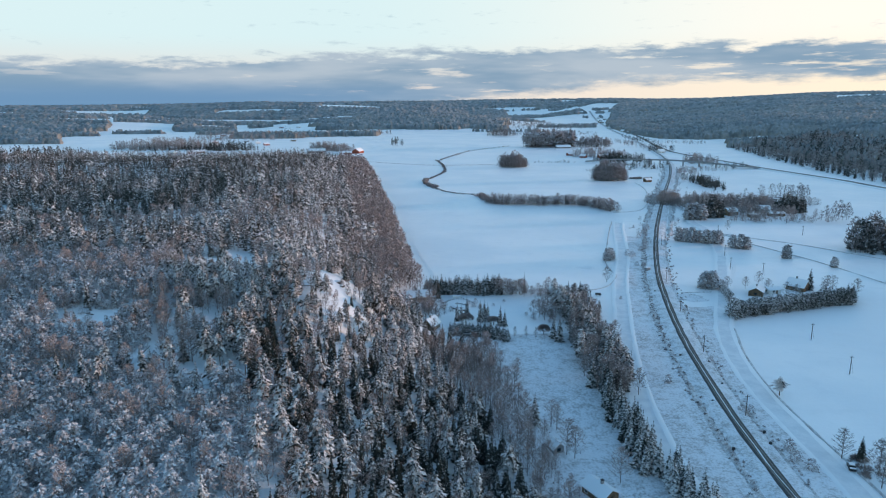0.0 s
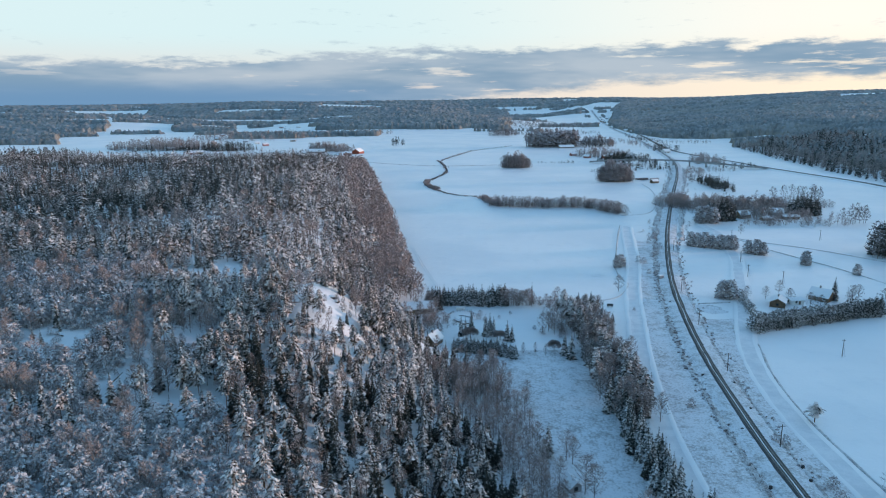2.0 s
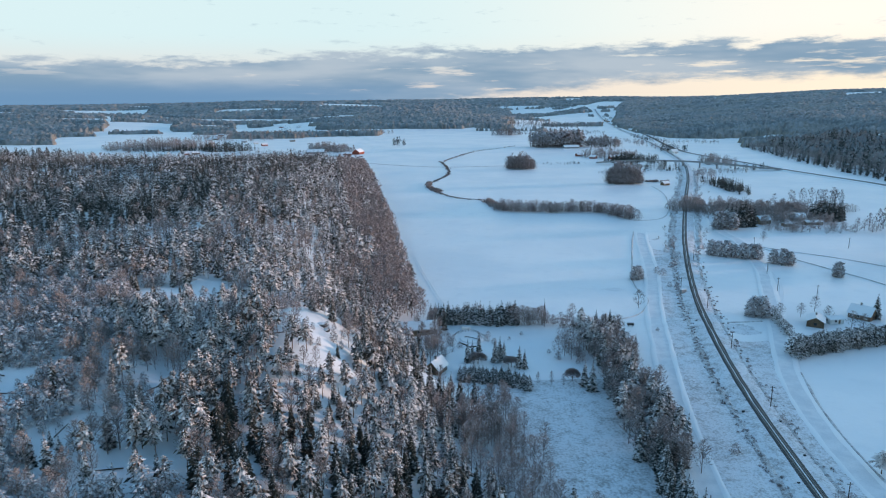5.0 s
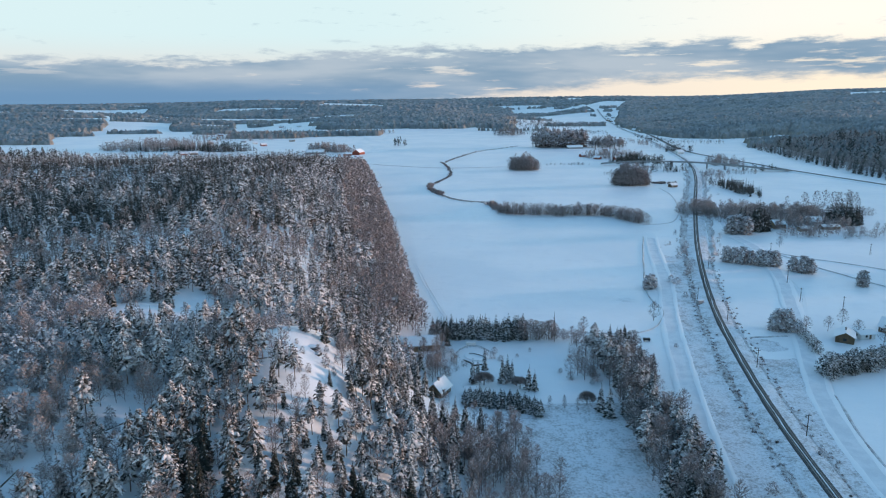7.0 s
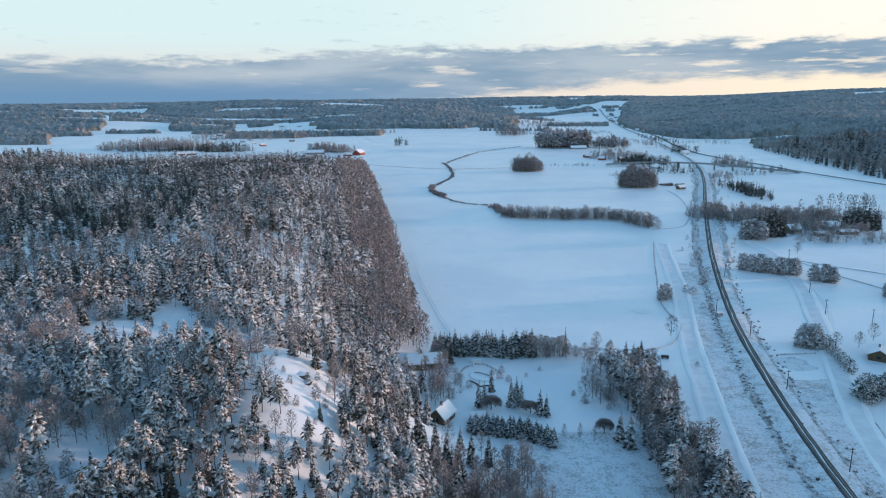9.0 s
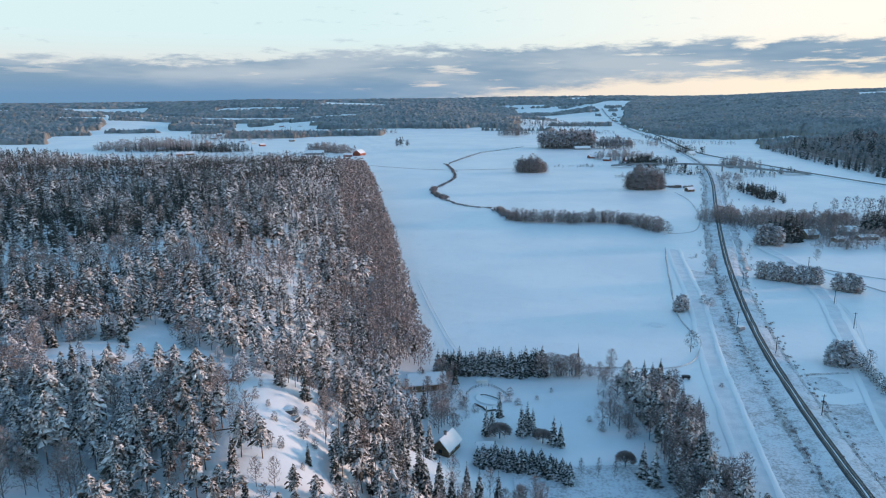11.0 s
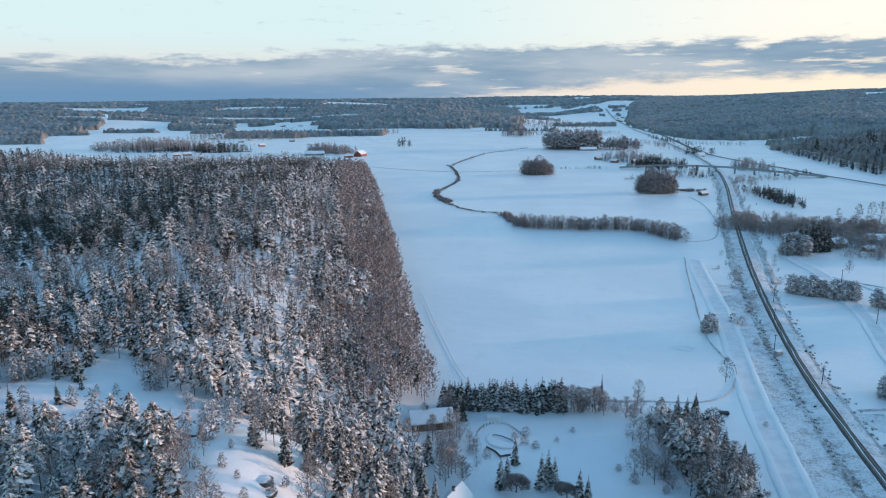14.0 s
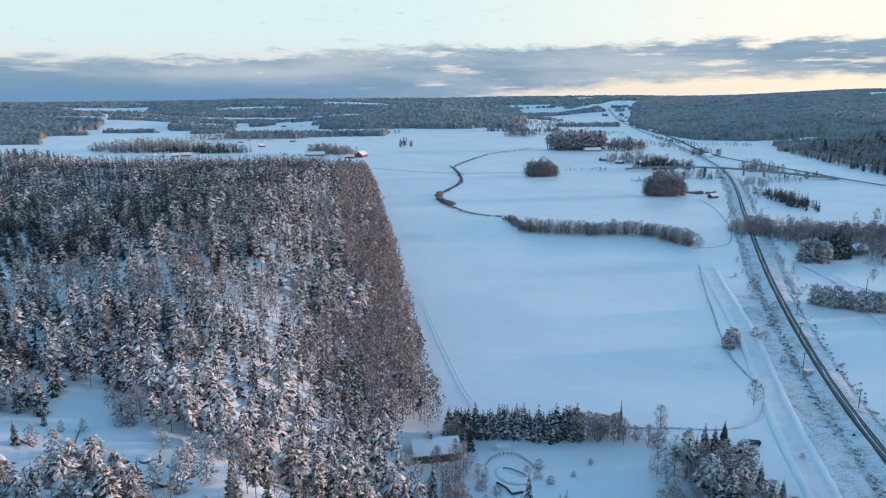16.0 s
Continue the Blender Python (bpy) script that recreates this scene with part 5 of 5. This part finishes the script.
for k, (x, y) in enumerate([(285, 1190), (300, 1215), (255, 1200), (320, 1170), (240, 1250), (335, 1260)]):
    house("garden_house", x, y, vr.uniform(-40, 40), 11, 8, 3.2, 2.8, (RED_PAINT, WHITE_PAINT)[k % 2], ("red", "white")[k % 2] + " house in a garden beyond the fields", group="garden houses", windows=2)

# ---- road bridge over the railway ----
bridge = tagged(new("road_bridge"), "concrete road bridge on piers over the railway", "bridge", kind="structure")
bl = curve_through([(238, 1100, 2.5), (290, 1085, 6.6), (358, 1047, 8.2), (402, 1012, 7.2), (440, 992, 4.0), (475, 985, 1.6)], 6)
bn = normals_2d(bl)
bv = []
for (x, y, z), (nx, ny) in zip(bl, bn):
    bv += [(x + nx * o, y + ny * o, z + h) for o, h in ((-3.6, -0.9), (-3.8, 0.0), (-3.8, 0.9), (-3.5, 0.9), (-3.5, 0.1), (3.5, 0.1), (3.5, 0.9), (3.8, 0.9), (3.8, 0.0), (3.6, -0.9), (-3.6, -0.9))]
part("deck", mesh_of("deck", bv, grid_faces(len(bl), 11)[:, ::-1], [CONCRETE, PACKED], np.tile([0, 0, 0, 0, 1, 0, 0, 0, 0, 0], len(bl) - 1)), bridge, "concrete deck with snowy roadway")
for u in np.linspace(0.14, 0.88, 9):
    x, y, z = bl[int(u * (len(bl) - 1))]
    bm = bmesh.new()
    box(bm, x - 1.0, x + 1.0, y - 0.5, y + 0.5, -0.3, z - 0.85)
    box(bm, x - 1.8, x + 1.8, y - 0.6, y + 0.6, z - 1.4, z - 0.86)
    part("pier", bm_mesh("pier", bm, [CONCRETE]), bridge, "concrete pier")


# ---- poles, boxes, garden ----
def pole(x, y, h, arm=True, label="wooden power pole standing in the snow", stay=False):
    ob = tagged(new("power_pole"), label, "pole", "power poles")
    ob.matrix_basis = pose(x, y, land_z(x, y), 0, 0, hash((int(x), int(y))) % 7)
    bm = bmesh.new()
    rod(bm, (0, 0, -0.5), (0, 0, h), 0.16, 0.11, 8)
    part("mast", bm_mesh("mast", bm, [POLE_WOOD]), ob)
    if arm:
        bm = bmesh.new()
        box(bm, -0.8, 0.8, -0.06, 0.06, h - 0.6, h - 0.46)
        c = part("crossarm", bm_mesh("crossarm", bm, [POLE_WOOD]), ob, "short wooden crossarm")
        for q in (-0.7, 0.7):
            bm = bmesh.new()
            rod(bm, (q, 0, h - 0.46), (q, 0, h - 0.2), 0.07, 0.05, 6)
            part("insulator", bm_mesh("insulator", bm, [WHITE_PAINT]), c)
    if stay:
        bm = bmesh.new()
        rod(bm, (0, 0, h * 0.8), (1.6, 0.4, -0.1), 0.03, 0.03, 4)
        part("stay", bm_mesh("stay", bm, [DARK_METAL]), ob, "thin stay wire")
    bm = bmesh.new()
    rod(bm, (0, 0, -0.1), (0, 0, 0.25), 0.75, 0.3, 9)
    part("drift", bm_mesh("drift", bm, [SNOW]), ob, "small drift round the foot")
    return ob


for x, y in ((162, 272), (156.5, 235), (179, 395), (192, 380), (277, 495), (214, 500), (190, 430)):
    pole(x, y, 7.6, stay=True)
for x, y in ((101.5, 201), (109.5, 258), (129, 364), (118.5, 311), (127, 396), (143, 430), (158, 462)):
    pole(x, y, 8.0, label="wooden line pole beside the railway")


def crate(name, x, y, turn, l, w, h, mat, label, cat, roof=True, feet=True):
    ob = tagged(new(name), label, cat)
    ob.matrix_basis = pose(x, y, land_z(x, y) + 0.1, 0, 0, turn)
    bm = bmesh.new()
    box(bm, -l / 2, l / 2, -w / 2, w / 2, 0.3 if feet else -0.2, h)
    bmesh.ops.bevel(bm, geom=bm.edges[:], offset=0.05, segments=1, affect="EDGES")
    part("body", bm_mesh("body", bm, [mat]), ob)
    if roof:
        bm = bmesh.new()
        box(bm, -l / 2 - 0.15, l / 2 + 0.15, -w / 2 - 0.15, w / 2 + 0.15, h, h + 0.3)
        bmesh.ops.bevel(bm, geom=bm.edges[:], offset=0.1, segments=2, affect="EDGES")
        part("snow_cap", bm_mesh("snow_cap", bm, [SNOW]), ob, "cap of snow")
    if feet:
        for sx in (-1, 1):
            bm = bmesh.new()
            box(bm, sx * l * 0.35 - 0.15, sx * l * 0.35 + 0.15, -w / 2, w / 2, -0.3, 0.3)
            part("runner", bm_mesh("runner", bm, [DARK_METAL]), ob)
    return ob


crate("relay_hut", 127, 392.5, 20, 3.0, 2.0, 2.1, GREY_WALL, "small grey relay hut with snowy top beside the railway", "hut", feet=False)
crate("trailer", 85, 342, -8, 3.0, 1.5, 1.0, DARK_METAL, "dark open trailer parked in the snow", "trailer", roof=False)
crate("garden_box", 8.5, 339, 0, 4.2, 1.8, 1.0, WHITE_PAINT, "low pale garden box under snow", "box", feet=False)
for x, y in ((107.5, 247), (103, 262), (110.5, 285), (104, 226), (95, 212), (98.5, 254), (88.5, 180), (102.5, 190), (101, 183), (125.5, 368), (140, 396), (117, 346)):
    crate("track_cabinet", x, y, 15, 0.8, 0.6, 1.0, DARK_METAL, "small dark cabinet beside the track", "cabinet", roof=False, feet=False)

# garden pool: hollow rim in the snow
pool = tagged(new("garden_pool"), "kidney-shaped garden pool frozen and under snow", "pool")
pool.matrix_basis = pose(10.5, 325.5, 0.1, 0, 0, -38)
pv, prof = [], [(1.95, -0.06), (1.75, 0.24), (1.15, 0.36), (1.03, 0.34), (0.99, -0.04), (0.5, -0.04), (0.01, -0.04)]
for k in range(40):
    a = 2 * math.pi * k / 40
    r = 1 + 0.22 * math.cos(2 * a) + 0.10 * math.sin(a)
    pv += [(q * r * 3.1 * math.cos(a) if q < 1.2 else (q - 0.15) * 3.1 * math.cos(a), q * r * 1.6 * math.sin(a) if q < 1.2 else (q + 0.3) * 2.2 * math.sin(a), z + 0.05) for q, z in prof]
pv += pv[:len(prof)]
part("rim", mesh_of("rim", pv, grid_faces(41, len(prof)), [SNOW, CONCRETE, PACKED], np.tile([0, 0, 0, 1, 2, 2], 40)), pool)
fence = tagged(new("garden_fence"), "low wooden fence curving round the pool", "fence")
fl = curve_through([(2.5, 329), (4.5, 333), (8, 335.5), (12, 335), (15, 331), (17.5, 326.5)], 1.2)
for k, (x, y) in enumerate(fl):
    bm = bmesh.new()
    rod(bm, (x, y, -0.2), (x, y, 1.1), 0.07, 0.06, 5)
    part("post", bm_mesh("post", bm, [POLE_WOOD]), fence)
    if k:
        bm = bmesh.new()
        px, py = fl[k - 1]
        rod(bm, (px, py, 0.85), (x, y, 0.85), 0.05, 0.05, 4)
        rod(bm, (px, py, 0.4), (x, y, 0.4), 0.05, 0.05, 4)
        part("rail", bm_mesh("rail", bm, [POLE_WOOD]), fence)
deck = tagged(new("pool_deck"), "dark timber steps and wall below the pool", "deck")
for k, (x0, y0, x1, y1) in enumerate(((5.2, 321, 7.6, 318.6), (7.6, 318.6, 9.0, 315.6), (9.0, 315.6, 12.2, 316.6))):
    bm = bmesh.new()
    rod(bm, (x0, y0, 0.3), (x1, y1, 0.25), 0.3, 0.28, 4)
    part("timber", bm_mesh("timber", bm, [POLE_WOOD]), deck)

# bare rock faces in the clearing
for k, (x, y, s) in enumerate(((-40, 249, 1.1), (-59, 270, 1.6), (-38, 247, 0.8), (-70, 281, 1.0), (-62, 278, 1.2))):
    bm = bmesh.new()
    bmesh.ops.create_icosphere(bm, subdivisions=2, radius=1.0)
    for vv in bm.verts:
        n = noise.noise(vv.co * 1.3 + Vector((k * 3, 0, 0)))
        vv.co = Vector((vv.co.x * 2.2, vv.co.y * 1.4, vv.co.z * 0.7)) * (1 + 0.45 * n) * s
    for ff in bm.faces:
        ff.material_index = 1 if ff.normal.z > 0.35 else 0
    ob = tagged(new("boulder", bm_mesh("boulder", bm, [ROCK, SNOW])), "dark rock outcrop capped with snow in the clearing", "rock", "rock outcrops")
    ob.matrix_basis = pose(x, y, land_z(x, y), 0, 0, 40 * k)

# fallen trunks in the clearings
log_bm = bmesh.new()
rod(log_bm, (-3.2, 0, 0.16), (3.2, 0, 0.12), 0.19, 0.09, 7)
rod(log_bm, (1.0, 0, 0.16), (1.9, 0.7, 0.5), 0.05, 0.03, 5)
rod(log_bm, (-0.4, 0, 0.16), (0.3, -0.6, 0.55), 0.05, 0.03, 5)
log_mesh = bm_mesh("fallen_trunk", log_bm, [BARK])
for k, (x, y) in enumerate([(-112, 205), (-104, 200), (-90, 191), (-84, 186), (-73, 178), (-78, 212), (-66, 276), (-96, 283), (-50, 236), (-36, 222), (-88, 288), (-120, 214)]):
    ob = tagged(new("fallen_trunk", log_mesh), "dark fallen trunk lying in clearing snow", "log", "fallen trunks")
    ob.matrix_basis = pose(x, y, land_z(x, y) + 0.3, 0, 0, 47 * k)


# parked car under snow beside the farm trees
def parked_car(x, y, turn):
    ob = tagged(new("parked_car"), "dark parked car under snow beside bare trees", "car")
    ob.matrix_basis = pose(x, y, land_z(x, y) + 0.1, 0, 0, turn)
    bm = bmesh.new()
    ring = [(-2.1, 0.3), (-2.15, 0.75), (-1.9, 0.95), (-1.2, 1.0), (-0.75, 1.42), (0.75, 1.45), (1.35, 1.0), (2.05, 0.85), (2.1, 0.35)]
    prism(bm, [(a, -0.85, b) for a, b in ring], [(a, 0.85, b) for a, b in ring])
    bmesh.ops.bevel(bm, geom=bm.edges[:], offset=0.06, segments=2, affect="EDGES")
    part("body", bm_mesh("body", bm, [DARK_METAL]), ob)
    for lab, a0, a1, z0, z1 in (("roof snow", -0.72, 0.72, 1.44, 1.62), ("bonnet snow", 1.3, 2.0, 0.96, 1.1), ("boot snow", -2.0, -1.2, 0.99, 1.12)):
        bm = bmesh.new()
        box(bm, a0, a1, -0.78, 0.78, z0, z1)
        bmesh.ops.bevel(bm, geom=bm.edges[:], offset=0.07, segments=2, affect="EDGES")
        part("snow_cover", bm_mesh("snow_cover", bm, [SNOW]), ob, "cover of fresh snow")
    for a in (-1.35, 1.35):
        for s in (-0.8, 0.8):
            bm = bmesh.new()
            rod(bm, (a, s - 0.1, 0.32), (a, s + 0.1, 0.32), 0.32, 0.32, 12)
            w = part("wheel", bm_mesh("wheel", bm, [DARK_METAL]), ob)
            bm = bmesh.new()
            rod(bm, (a, s - 0.115, 0.32), (a, s + 0.115, 0.32), 0.18, 0.18, 10)
            part("rim", bm_mesh("rim", bm, [STEEL]), w)
    bm = bmesh.new()
    box(bm, -0.6, 0.6, -0.872, 0.872, 1.04, 1.34)
    part("side_window", bm_mesh("side_window", bm, [GLASS]), ob)


parked_car(117.5, 169.5, 70)
stand("yard_brush", *in_oval(123, 168, 5, 8, 26, 91), [shrub(92, 60, 2.4, 1.6, 0.5)], M_BARE, 1.0, "dense bare brush round a parked car", 191)
